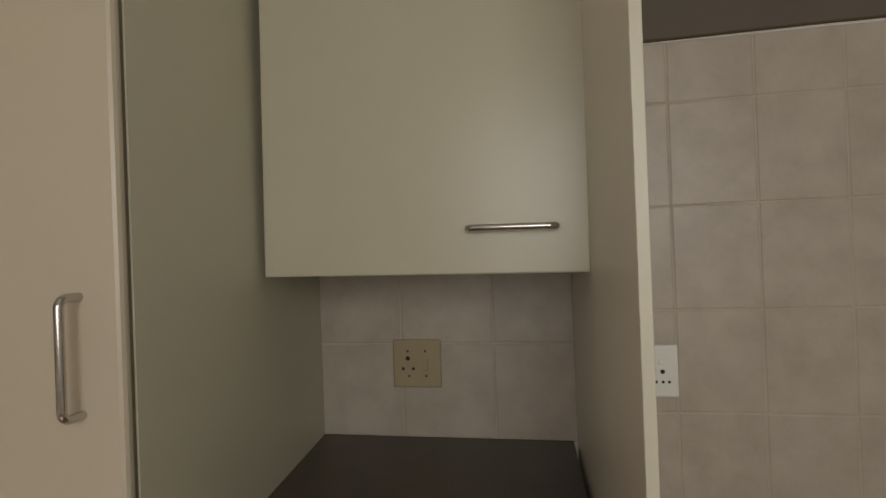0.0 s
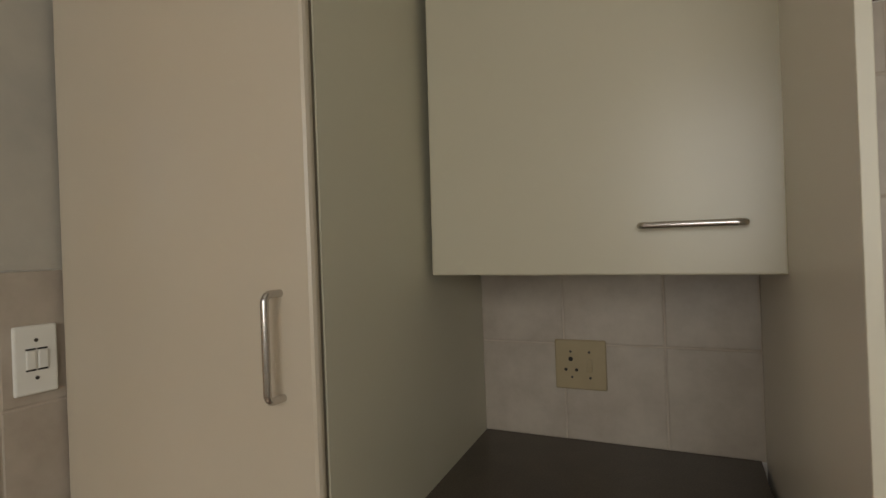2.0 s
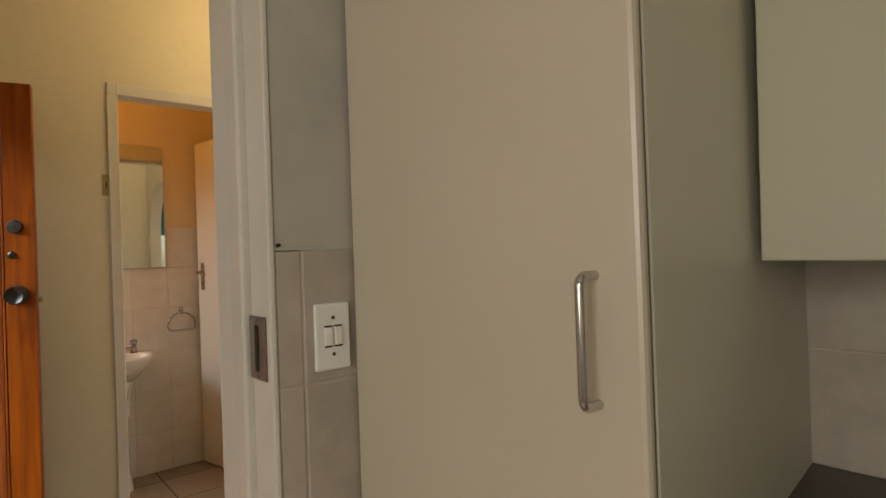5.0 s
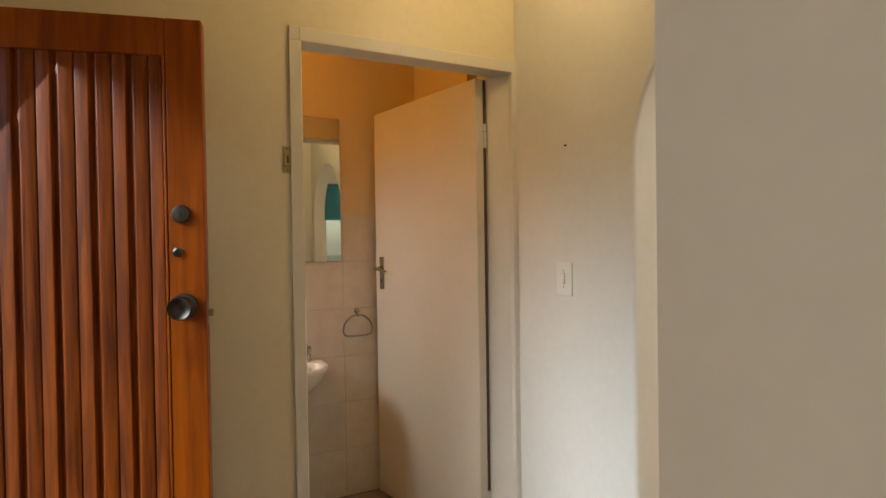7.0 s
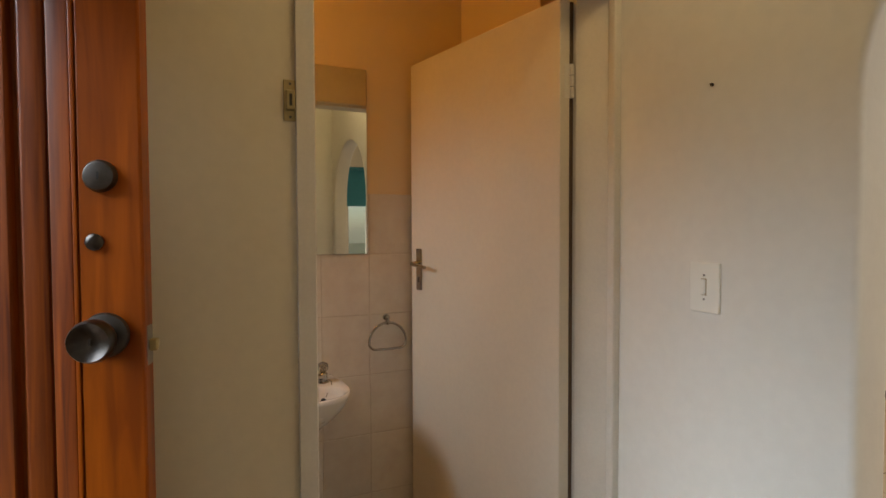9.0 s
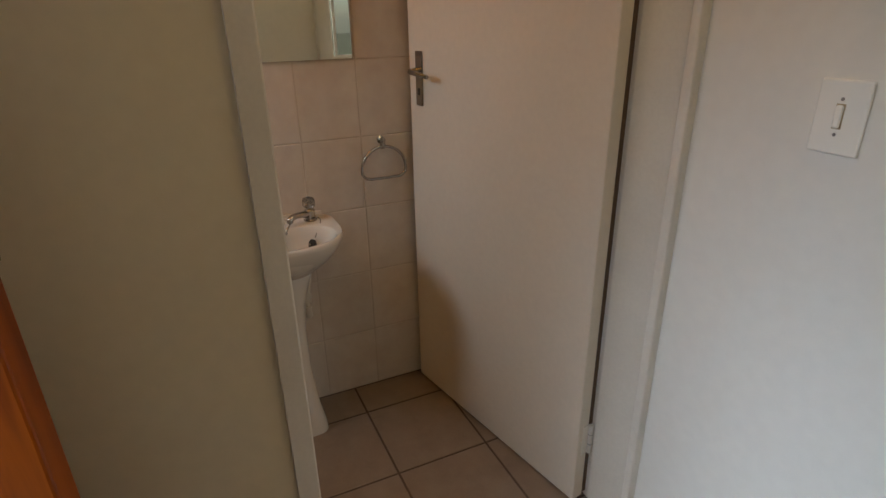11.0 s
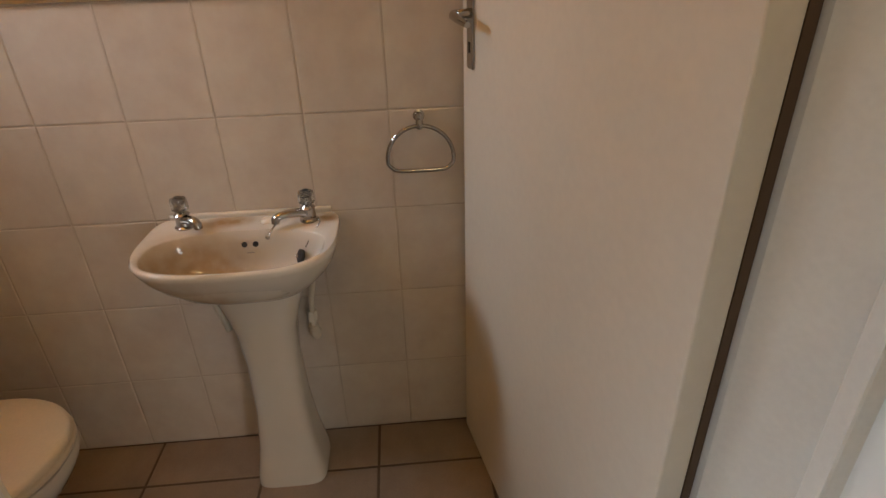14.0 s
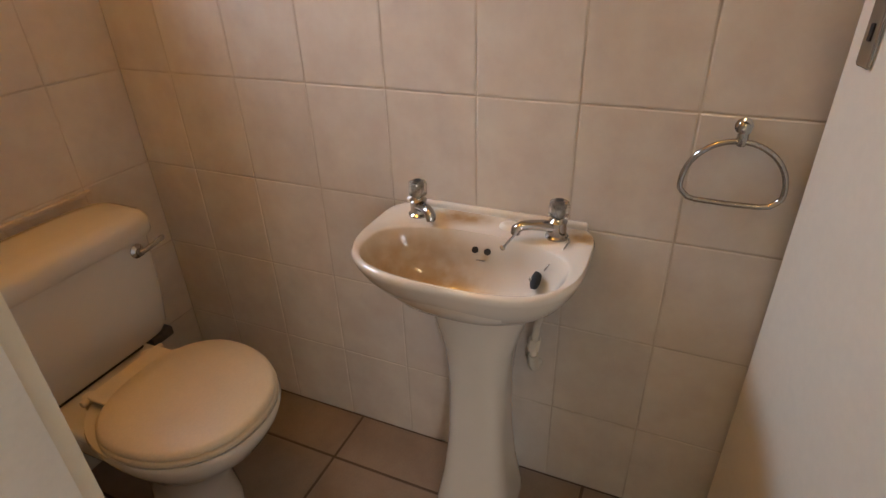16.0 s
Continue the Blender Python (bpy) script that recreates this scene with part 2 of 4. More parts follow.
def mesh_of(name, bm, mat, smooth=None):
    bmesh.ops.recalc_face_normals(bm, faces=bm.faces)
    data = bpy.data.meshes.new(name)
    bm.to_mesh(data)
    bm.free()
    for m in (mat if isinstance(mat, (list, tuple)) else [mat]):
        data.materials.append(m)
    if smooth:
        data.polygons.foreach_set("use_smooth", [True] * len(data.polygons))
        data.set_sharp_from_angle(angle=radians(smooth))
    return data


def part(name, bm, mat, parent=None, label="", m=None, smooth=None, kind=""):
    """Links a bmesh as one mesh object, under a thing or alone."""
    ob = new(name, mesh_of(name, bm, mat, smooth))
    if parent is not None:
        ob.parent = parent
    if m is not None:
        ob.matrix_basis = m
    return tagged(ob, label, kind=kind)


def thing(name, m, label, category, group=""):
    """An empty at the base of a thing."""
    ob = new(name)
    ob.empty_display_size = 0.05
    ob.matrix_basis = m
    return tagged(ob, label, category, group)


def structure(name, bm, mat, smooth=None):
    return tagged(part(name, bm, mat, smooth=smooth), kind="structure")


def box(x0, x1, y0, y1, z0, z1, bevel=0.0, seg=2, bm=None):
    bm = bm or bmesh.new()
    made = bmesh.ops.create_cube(bm, size=1)["verts"]
    bmesh.ops.scale(bm, vec=(x1 - x0, y1 - y0, z1 - z0), verts=made)
    bmesh.ops.translate(bm, vec=((x0 + x1) / 2, (y0 + y1) / 2, (z0 + z1) / 2), verts=made)
    if bevel:
        edges = list({e for v in made for e in v.link_edges})
        bmesh.ops.bevel(bm, geom=edges, offset=bevel, segments=seg, affect="EDGES", profile=0.5)
    return bm


def cylinder(radius, z0, z1, n=24, top=None, bevel=0.0, bm=None, m=None):
    bm = bm or bmesh.new()
    made = bmesh.ops.create_cone(bm, cap_ends=True, segments=n, radius1=radius, radius2=radius if top is None else top, depth=z1 - z0)["verts"]
    bmesh.ops.translate(bm, vec=(0, 0, (z0 + z1) / 2), verts=made)
    if bevel:
        edges = [e for e in {e for v in made for e in v.link_edges} if abs(e.verts[0].co.z - e.verts[1].co.z) < 1e-6]
        made = list({v for f in bmesh.ops.bevel(bm, geom=edges, offset=bevel, segments=2, affect="EDGES")["faces"] for v in f.verts} | {v for v in made if v.is_valid})
    if m is not None:
        bmesh.ops.transform(bm, matrix=m, verts=[v for v in made if v.is_valid])
    return bm


def lathe(profile, n=32, bm=None):
    """A shape turned about z from (radius, z) pairs."""
    bm = bm or bmesh.new()
    rings = []
    for r, z in profile:
        rings.append([bm.verts.new((r * math.cos(2 * math.pi * i / n), r * math.sin(2 * math.pi * i / n), z)) for i in range(n)])
    for a, b in zip(rings, rings[1:]):
        for i in range(n):
            bm.faces.new((a[i], a[(i + 1) % n], b[(i + 1) % n], b[i]))
    bm.faces.new(rings[0][::-1])
    bm.faces.new(rings[-1])
    return bm


def loft(rings, caps=True, bm=None):
    """Skin over rings of equally many points."""
    bm = bm or bmesh.new()
    made = [[bm.verts.new(p) for p in ring] for ring in rings]
    n = len(made[0])
    for a, b in zip(made, made[1:]):
        for i in range(n):
            bm.faces.new((a[i], a[(i + 1) % n], b[(i + 1) % n], b[i]))
    if caps:
        bm.faces.new(made[0][::-1])
        bm.faces.new(made[-1])
    return bm


def tube(points, radius, n=12, closed=False, bm=None):
    """A round bar along points."""
    bm = bm or bmesh.new()
    pts = [Vector(p) for p in points]
    rings, count = [], len(pts)
    side = None
    for i, p in enumerate(pts):
        a = pts[(i - 1) % count] if closed or i > 0 else p
        b = pts[(i + 1) % count] if closed or i < count - 1 else p
        way = (b - a).normalized()
        if side is None:
            side = way.orthogonal().normalized()
        side = (side - way * side.dot(way)).normalized()
        up = way.cross(side)
        r = radius[i] if isinstance(radius, (list, tuple)) else radius
        rings.append([bm.verts.new(p + r * (math.cos(2 * math.pi * k / n) * side + math.sin(2 * math.pi * k / n) * up)) for k in range(n)])
    for i in range(count if closed else count - 1):
        a, b = rings[i], rings[(i + 1) % count]
        for k in range(n):
            bm.faces.new((a[k], a[(k + 1) % n], b[(k + 1) % n], b[k]))
    if not closed:
        bm.faces.new(rings[0][::-1])
        bm.faces.new(rings[-1])
    return bm


def arc(centre, u, v, radius, a0, a1, n):
    c, u, v = Vector(centre), Vector(u), Vector(v)
    return [c + radius * (math.cos(radians(a0 + (a1 - a0) * i / n)) * u + math.sin(radians(a0 + (a1 - a0) * i / n)) * v) for i in range(n + 1)]


def wall_with_hole(axis, at, depth, a0, a1, z0, z1, holes):
    """A wall in the plane axis = at, depth thick, from a0 to a1, with rectangular holes (a, b, low, high) cut through."""
    bm = bmesh.new()
    edges_a = sorted({a0, a1, *[h[0] for h in holes], *[h[1] for h in holes]})
    edges_z = sorted({z0, z1, *[h[2] for h in holes], *[h[3] for h in holes]})
    for p, q in zip(edges_a, edges_a[1:]):
        for r, s in zip(edges_z, edges_z[1:]):
            if any(h[0] <= p and q <= h[1] and h[2] <= r and s <= h[3] for h in holes):
                continue
            lo, hi = sorted((at, at + depth))
            if axis == "x":
                box(lo, hi, p, q, r, s, bm=bm)
            else:
                box(p, q, lo, hi, r, s, bm=bm)
    bmesh.ops.remove_doubles(bm, verts=bm.verts, dist=1e-5)
    inner = [f for f in bm.faces if any(g is not f and (g.calc_center_median() - f.calc_center_median()).length < 1e-4 for e in f.edges for g in e.link_faces)]
    bmesh.ops.delete(bm, geom=inner, context="FACES_ONLY")
    return bm


# ---------------------------------------------------------------- structure
H = 2.68          # ceiling height
WCX = -1.605      # hall side of the toilet room wall
HALLN = 1.06      # hall side of the arch wall
KX = 0.396        # kitchen face of the wall with the kitchen doorway
KY = 0.83         # kitchen face of the tiled wall

structure("floor", box(-2.95, 3.2, -2.3, 6.2, -0.12, -0.0015), FLOOR_GROUT)
structure("ceiling", box(-2.95, 3.2, -2.3, 6.2, H, H + 0.12), CEIL)

# kitchen walls
TAUPE = material("taupe_wall_paint", (0.12, 0.095, 0.072), 0.6, vary=0.06, scale=2, bump=0.2, bump_scale=50)
structure("wall_kitchen_upper", box(1.462, 2.999, 0.8285, 0.8313, 1.7125, H), TAUPE)
wall_north = structure("wall_kitchen_north", box(KX, 3.2, KY + 0.0015, 1.17, 0, H), CREAM_LIGHT)
structure("wall_kitchen_east", box(3.0, 3.2, -2.3, 0.8315, 0, H), CREAM_LIGHT)
structure("wall_kitchen_south", wall_with_hole("y", -2.1, -0.2, 0.0, 3.0, 0, H, [(1.0, 2.45, 1.1, 2.12)]), CREAM_LIGHT)
wall_west = structure("wall_kitchen_west", wall_with_hole("x", 0.012, KX - 0.0145, -2.1, 1.17, 0, H, [(-0.86, 0.063, 0, 2.08)]), CREAM_LIGHT)

# hall walls
structure("wall_hall_south", wall_with_hole("y", -0.98, -0.2, -1.75, 0.012, 0, H, [(-1.61, -0.76, 0, 2.06)]), CREAM)
wall_toilet = structure("wall_toilet_front", wall_with_hole("x", WCX, -0.105, -0.98, 1.17, 0, H, [(0.15, 1.12, 0, 2.05)]), CREAM)


def arch_wall():
    """The wall between hall and living room with its round-headed opening, the arrises softly rounded."""
    x0, x1, left, right, r, zc, e = -1.602, 0.012, -0.966, -0.066, 0.45, 1.595, 0.014
    bm = bmesh.new()
    angles = [math.pi * i / 48 for i in range(49)]
    inner = [(left, 0.0, 1, 0)] + [(left + r - r * math.cos(a), zc + r * math.sin(a), math.cos(a), -math.sin(a)) for a in angles] + [(right, 0.0, -1, 0)]
    outer = [(x0, 0.0), (x0, zc)]
    for a in angles[1:-1]:
        c, q = -math.cos(a), math.sin(a)
        k = min((H - zc) / max(q, 1e-6), ((x1 - left - r) if c > 0 else (left + r - x0)) / max(abs(c), 1e-6))
        outer.append((left + r + c * k, zc + q * k))
    outer += [(x1, zc), (x1, 0.0)]
    # rings from the front face, over the rounded arris, through the reveal, to the back face
    rings = [[bm.verts.new((x, HALLN, z)) for x, z in outer]]
    for grow, y in [(e * (1 - math.sin(radians(t))), e * (1 - math.cos(radians(t)))) for t in (0, 30, 60, 90)]:
        rings.append([bm.verts.new((x - nx * grow, HALLN + y, z - nz * grow)) for x, z, nx, nz in inner])
    for grow, y in [(e * (1 - math.cos(radians(t))), e * (1 - math.sin(radians(t)))) for t in (0, 30, 60, 90)]:
        rings.append([bm.verts.new((x - nx * grow, HALLN + 0.11 - y, z - nz * grow)) for x, z, nx, nz in inner])
    rings.append([bm.verts.new((x, HALLN + 0.11, z)) for x, z in outer])
    for p, q in zip(rings, rings[1:]):
        for i in range(len(p) - 1):
            bm.faces.new((p[i], p[i + 1], q[i + 1], q[i]))
    corners = []
    for ring, y in ((rings[0], HALLN), (rings[-1], HALLN + 0.11)):
        for cx, sgn in ((x0, -1), (x1, 1)):
            near = [v for v in ring if v.co.z > zc + 0.01]
            side = [v for v in near if abs(v.co.x - cx) < 1e-4]
            top = [v for v in near if abs(v.co.z - H) < 1e-4]
            if side and top:
                a = max(side, key=lambda v: v.co.z)
                b = max(top, key=lambda v: v.co.x * sgn)
                if a is not b:
                    bm.faces.new((a, b, bm.verts.new((cx, y, H))))
    return bm


structure("wall_hall_arch", arch_wall(), CREAM_LIGHT, smooth=40)

# toilet room walls
wall_basin = structure("wall_toilet_west", box(-2.75, -2.5515, -0.98, 1.2, 0, H), PEACH)
wall_cistern = structure("wall_toilet_south", wall_with_hole("y", -0.98, 0.2035, -2.5515, -1.71, 0, H, [(-2.47, -2.15, 1.42, 1.95)]), PEACH)
structure("wall_toilet_north", box(-2.5515, -1.95, 1.03, 1.17, 0, H), PEACH)
structure("wall_toilet_north_return", box(-1.95, -1.71, 1.126, 1.17, 0, H), PEACH)

# living room walls
structure("wall_living_west", box(-3.0, -2.83, 1.17, 6.1, 0, H), LIVING)
structure("wall_living_south", box(-2.83, -1.60, 1.17, 1.2, 0, H), LIVING)
structure("wall_living_north", box(-2.83, 3.0, 5.95, 6.1, 0, H), LIVING)
structure("wall_living_east", wall_with_hole("x", 3.0, 0.2, 1.17, 6.1, 0, H, [(1.70, 2.32, 0.9, 2.24), (2.45, 3.55, 0.8, 2.2)]), LIVING)
structure("ceiling_beam", box(-2.83, 3.0, 4.36, 4.52, H - 0.125, H, 0.008), CEIL)
structure("baseboard_living_west", box(-2.83, -2.815, 1.2, 5.95, 0, 0.06, 0.003), SKIRT)
structure("baseboard_living_north", box(-2.815, 3.0, 5.935, 5.95, 0, 0.06, 0.003), SKIRT)

# outside, unseen: ground, and paving coloured to bounce warm light through the doorway
structure("ground", box(-60, 60, -60, 60, -0.20, -0.15), GRASS)
structure("pavement", box(-4.0, 2.0, -4.8, -1.18, -0.149, -0.03, 0.01), PAVING)


def window(name, axis, at, a0, a1, z0, z1):
    """A steel-framed window with a mullion."""
    t = 0.035
    def bar(p, q, r, s):
        return box(at - 0.02, at + 0.02, p, q, r, s, 0.004, 1) if axis == "x" else box(p, q, at - 0.02, at + 0.02, r, s, 0.004, 1)
    w = tagged(thing(name, pose(0, 0, 0), "white painted window frame with clear glass", "window"), kind="structure")
    mid = (a0 + a1) / 2
    for p, q, r, s in ((a0, a1, z0, z0 + t), (a0, a1, z1 - t, z1), (a0, a0 + t, z0 + t, z1 - t), (a1 - t, a1, z0 + t, z1 - t), (mid - t / 2, mid + t / 2, z0 + t, z1 - t)):
        part("window_frame", bar(p, q, r, s), GLOSS, w)
    for p, q in ((a0 + t, mid - t / 2), (mid + t / 2, a1 - t)):
        g = box(at - 0.002, at + 0.002, p, q, z0 + t, z1 - t) if axis == "x" else box(p, q, at - 0.002, at + 0.002, z0 + t, z1 - t)
        part("pane", g, glass_mat, w).visible_shadow = False
    return w


window("window_4", "y", -0.93, -2.47, -2.15, 1.42, 1.95)
window("window_1", "y", -2.2, 1.0, 2.45, 1.1, 2.12)
window("window_2", "x", 3.1, 1.70, 2.32, 0.9, 2.24)
window("window_3", "x", 3.1, 2.45, 3.55, 0.8, 2.2)
blind = thing("roller_blind", pose(2.985, 2.01, 1.72), "teal fabric roller blind half drawn over a window", "blind")
part("fabric", box(-0.003, 0.003, -0.30, 0.30, 0.0, 0.50), TEAL, blind)
part("bottom_rail", box(-0.008, 0.008, -0.30, 0.30, -0.02, -0.001, 0.004), TEAL, blind)
part("roller", cylinder(0.02, -0.305, 0.305, 16, m=pose(0, 0, 0.521, 90, 0, 0)), TEAL, blind)

# ---------------------------------------------------------------- door frames


def door_frame(name, parts, mat, label):
    f = tagged(thing(name, pose(0, 0, 0), label, "door frame"), kind="structure")
    for pname, b, bev in parts:
        part(pname, box(*b, bev, 2), mat, f)
    return f


toilet_frame = door_frame("trim_toilet_door", [
    ("jamb_lip", (-1.620, -1.593, 1.036, 1.0895, 0, 2.085), 0.004),
    ("head", (-1.690, -1.5935, 0.1765, 1.0405, 2.035, 2.0845), 0.004),
    ("head", (-1.690, -1.6210, 1.0408, 1.0480, 2.035, 2.0845), 0.001),
], GLOSS, "cream painted steel door frame in a hall wall")
bm = loft([[(-1.6205, 1.049, z), (-1.6205, 1.125, z), (-1.795, 1.125, z), (-1.795, 0.992, z), (-1.712, 0.986, z), (-1.703, 0.986, z)] for z in (0.0, 2.085)])
part("jamb", bm, GLOSS, toilet_frame)
bm = loft([[(-1.593, 0.143, z), (-1.593, 0.181, z), (-1.597, 0.1845, z), (-1.690, 0.164, z), (-1.690, 0.138, z)] for z in (0.0, 2.035)])
part("jamb", bm, GLOSS, toilet_frame)
# added dark strip: paints the shade between leaf and jamb
part("door_gap_shade", box(-1.790, -1.716, 0.9735, 0.9855, 0.02, 2.03), SHADE_AND_TRIM, toilet_frame, "dark strip standing in for shade in a door gap")
part("corner", box(-1.690, -1.5932, 0.143, 0.176, 2.0352, 2.0845, 0.003), GLOSS, toilet_frame)

toilet_strike = thing("strike_plate", pose(-1.650, 0.1790, 1.195, 0, 0, 14), "dark strike plate on a toilet door jamb", "strike plate")
part("plate", box(-0.010, 0.010, 0, 0.0025, -0.055, 0.055, 0.001), BRONZE, toilet_strike)

kitchen_frame = door_frame("trim_kitchen_door", [
    ("jamb", (0.262, 0.314, 0.0, 0.062, 0, 2.03), 0.005),
    ("rebate", (0.3145, 0.3805, 0.014, 0.062, 0, 2.03), 0.003),
    ("lip", (0.3810, 0.3990, 0.0095, 0.0198, 0, 2.03), 0.003),
    ("jamb", (0.300, 0.415, -0.859, -0.80, 0, 2.03), 0.005),
    ("head", (0.300, 0.415, -0.859, 0.062, 2.0305, 2.079), 0.005),
], GLOSS, "white painted door frame of a kitchen doorway")

front_frame = door_frame("trim_front_door", [
    ("jamb", (-1.609, -1.565, -1.10, -0.975, 0, 2.02), 0.004),
    ("jamb", (-0.805, -0.761, -1.10, -0.975, 0, 2.02), 0.004),
    ("head", (-1.609, -0.761, -1.10, -0.975, 2.0205, 2.059), 0.004),
], GLOSS, "white painted frame of an open front doorway")

strike = thing("strike_plate", pose(0.348, 0.012, 1.147), "worn steel strike plate screwed to a door jamb", "strike plate")
part("plate", box(-0.030, 0.030, -0.0035, 0.0015, -0.049, 0.049, 0.0015), STEEL, strike)
part("slot", box(-0.006, 0.006, -0.005, -0.003, -0.036, 0.036, 0.0008), DARK, strike)
for z in (-0.043, 0.043):
    part("screw", cylinder(0.003, 0, 0.0015, 10, m=pose(0.0, -0.0035, z, 90)), STEEL, strike)

# ---------------------------------------------------------------- toilet room door


def lever_handle(parent, m, mat=CHROME):
    """A lever on a long backplate with a keyhole; the plate faces -y."""
    plate = part("handle_plate", box(-0.020, 0.020, -0.006, 0, -0.085, 0.085, 0.004), mat, parent, "chrome lever handle on a long plate", m=m)
    part("lever", tube([(0, -0.004, 0.025), (0, -0.030, 0.025), (0.008, -0.042, 0.025), (0.025, -0.048, 0.024), (0.060, -0.048, 0.020), (0.105, -0.044, 0.014)],
                       [0.010, 0.009, 0.009, 0.0085, 0.008, 0.006], 14), mat, plate, smooth=50)
    part("keyhole", box(-0.004, 0.004, -0.0075, -0.0061, -0.052, -0.030, 0.0005, 1), DARK, plate)
    return plate


hinge_at, free_at = Vector((-1.705, 0.930, 0)), Vector((-2.514, 0.774, 0))
turn = math.degrees(math.atan2(hinge_at.y - free_at.y, hinge_at.x - free_at.x))
wc_door = thing("door_1", pose(free_at.x, free_at.y, 0.012, 0, 0, turn), "cream painted flush door standing open into a toilet room", "door")
wc_door["kind"] = "structure"
length = (hinge_at - free_at).length
part("leaf", box(0, length, 0.0, 0.042, 0, 2.018, 0.003), DOORP, wc_door)
lever_handle(wc_door, pose(0.062, 0, 1.175))
for z in (0.22, 1.78):
    h = part("hinge", cylinder(0.0065, z - 0.05, z + 0.05, 14, m=pose(length + 0.007, 0.044, 0)), GLOSS, wc_door, "cream painted butt hinge")
    part("hinge_leaf", box(length + 0.0002, length + 0.0022, 0.018, 0.042, z - 0.05, z + 0.05), GLOSS, h)
    for k in (-0.017, 0.017):
        part("knuckle_gap", cylinder(0.0067, z + k - 0.0006, z + k + 0.0006, 14, m=pose(length + 0.007, 0.044, 0)), BRONZE, h)

# ---------------------------------------------------------------- front door


def front_door():
    """Timber front door: stiles and rails round a panel of upright shaped boards."""
    hx, hy, fx, fy = -1.560, -0.935, -1.3635, -0.143
    wide = math.hypot(fx - hx, fy - hy)
    a = math.degrees(math.atan2(fy - hy, fx - hx))
    d = thing("door_2", pose(hx, hy, 0.012, 0, 0, a), "orange varnished timber front door with upright boards, standing open", "door")
    d["kind"] = "structure"
    # the face looks towards -y of the leaf; the leaf lies at y from 0 to 0.042
    st = 0.094
    part("stile", box(0, st, 0, 0.042, 0, 1.955, 0.004), WOOD, d)
    part("stile", box(wide - st, wide, 0, 0.042, 0, 1.955, 0.004), WOOD, d)
    part("rail", box(st + 0.0005, wide - st - 0.0005, 0.0005, 0.0415, 1.852, 1.955, 0.004), WOOD, d)
    part("rail", box(st + 0.0005, wide - st - 0.0005, 0.0005, 0.0415, 0.0, 0.14, 0.004), WOOD, d)
    part("backing", box(st, wide - st, 0.026, 0.038, 0.14, 1.852), PLANK, d)
    n = 14
    w = (wide - 2 * st) / n
    # boards run in pairs: a fine groove between two, and a wide cove between the pairs
    first = [(0.0004, 0.026), (0.0004, 0.018), (0.0035, 0.0165), (0.0055, 0.0125), (0.0068, 0.0095), (0.0085, 0.0082), (0.0115, 0.0080), (w * 0.5, 0.0086), (w - 0.0040, 0.0084), (w - 0.0022, 0.0096), (w - 0.0012, 0.0130), (w - 0.0004, 0.0135), (w - 0.0004, 0.026)]
    second = [(0.0004, 0.026), (0.0004, 0.0135), (0.0012, 0.0130), (0.0022, 0.0096), (0.0042, 0.0086), (w * 0.48, 0.0086), (w * 0.64, 0.0072), (w * 0.73, 0.0074), (w * 0.79, 0.0105), (w * 0.83, 0.0165), (w * 0.88, 0.0195), (w - 0.0010, 0.0200), (w - 0.0004, 0.026)]
    boards = []
    for profile in (first, second):
        boards.append(mesh_of("board", loft([[(x, y, 0.1405) for x, y in profile], [(x, y, 1.8515) for x, y in profile]]), PLANK, smooth=35))
    for i in range(n):
        ob = new("board", boards[i % 2])
        ob.parent = d
        ob.matrix_basis = pose(st + i * w, 0, 0)
    bead = part("bead", box(wide - st - 0.007, wide - st - 0.0006, -0.002, 0.012, 0.1405, 1.8515, 0.0015), WOOD, d)
    kx = wide - 0.056
    # door furniture
    knob = part("knob_rose", lathe([(0.034, 0), (0.036, 0.004), (0.034, 0.010), (0.018, 0.014), (0.016, 0.030)], 32), BRONZE, d, "tarnished round door knob with a keyhole", m=pose(kx, 0, 1.170, 90), smooth=40)
    part("knob", lathe([(0.016, 0.030), (0.026, 0.036), (0.032, 0.046), (0.033, 0.056), (0.031, 0.066), (0.029, 0.070), (0.022, 0.066), (0.010, 0.062)], 32), KNOB, knob, smooth=40)
    part("keyway", box(-0.0015, 0.0015, -0.005, 0.005, 0.0625, 0.064), DARK, knob)
    lock = part("deadlock", lathe([(0.025, 0), (0.0255, 0.004), (0.022, 0.012), (0.019, 0.013)], 28), BRONZE, d, "tarnished round deadlock cylinder", m=pose(kx - 0.003, 0, 1.422, 90), smooth=40)
    part("keyway", box(-0.0015, 0.0015, -0.006, 0.006, 0.0131, 0.0138), DARK, lock)
    small = part("small_lock", lathe([(0.013, 0), (0.0135, 0.004), (0.010, 0.008), (0.005, 0.009)], 20), KNOB, d, "small steel lock button", m=pose(kx - 0.014, 0, 1.318, 90), smooth=40)
    part("latch_plate", box(wide - 0.0005, wide + 0.0015, 0.010, 0.034, 1.115, 1.180, 0.0005, 1), STEEL, d)
    part("latch", box(wide + 0.0015, wide + 0.014, 0.014, 0.028, 1.138, 1.158, 0.002, 1), BRASS, d)
    return d


front_door()

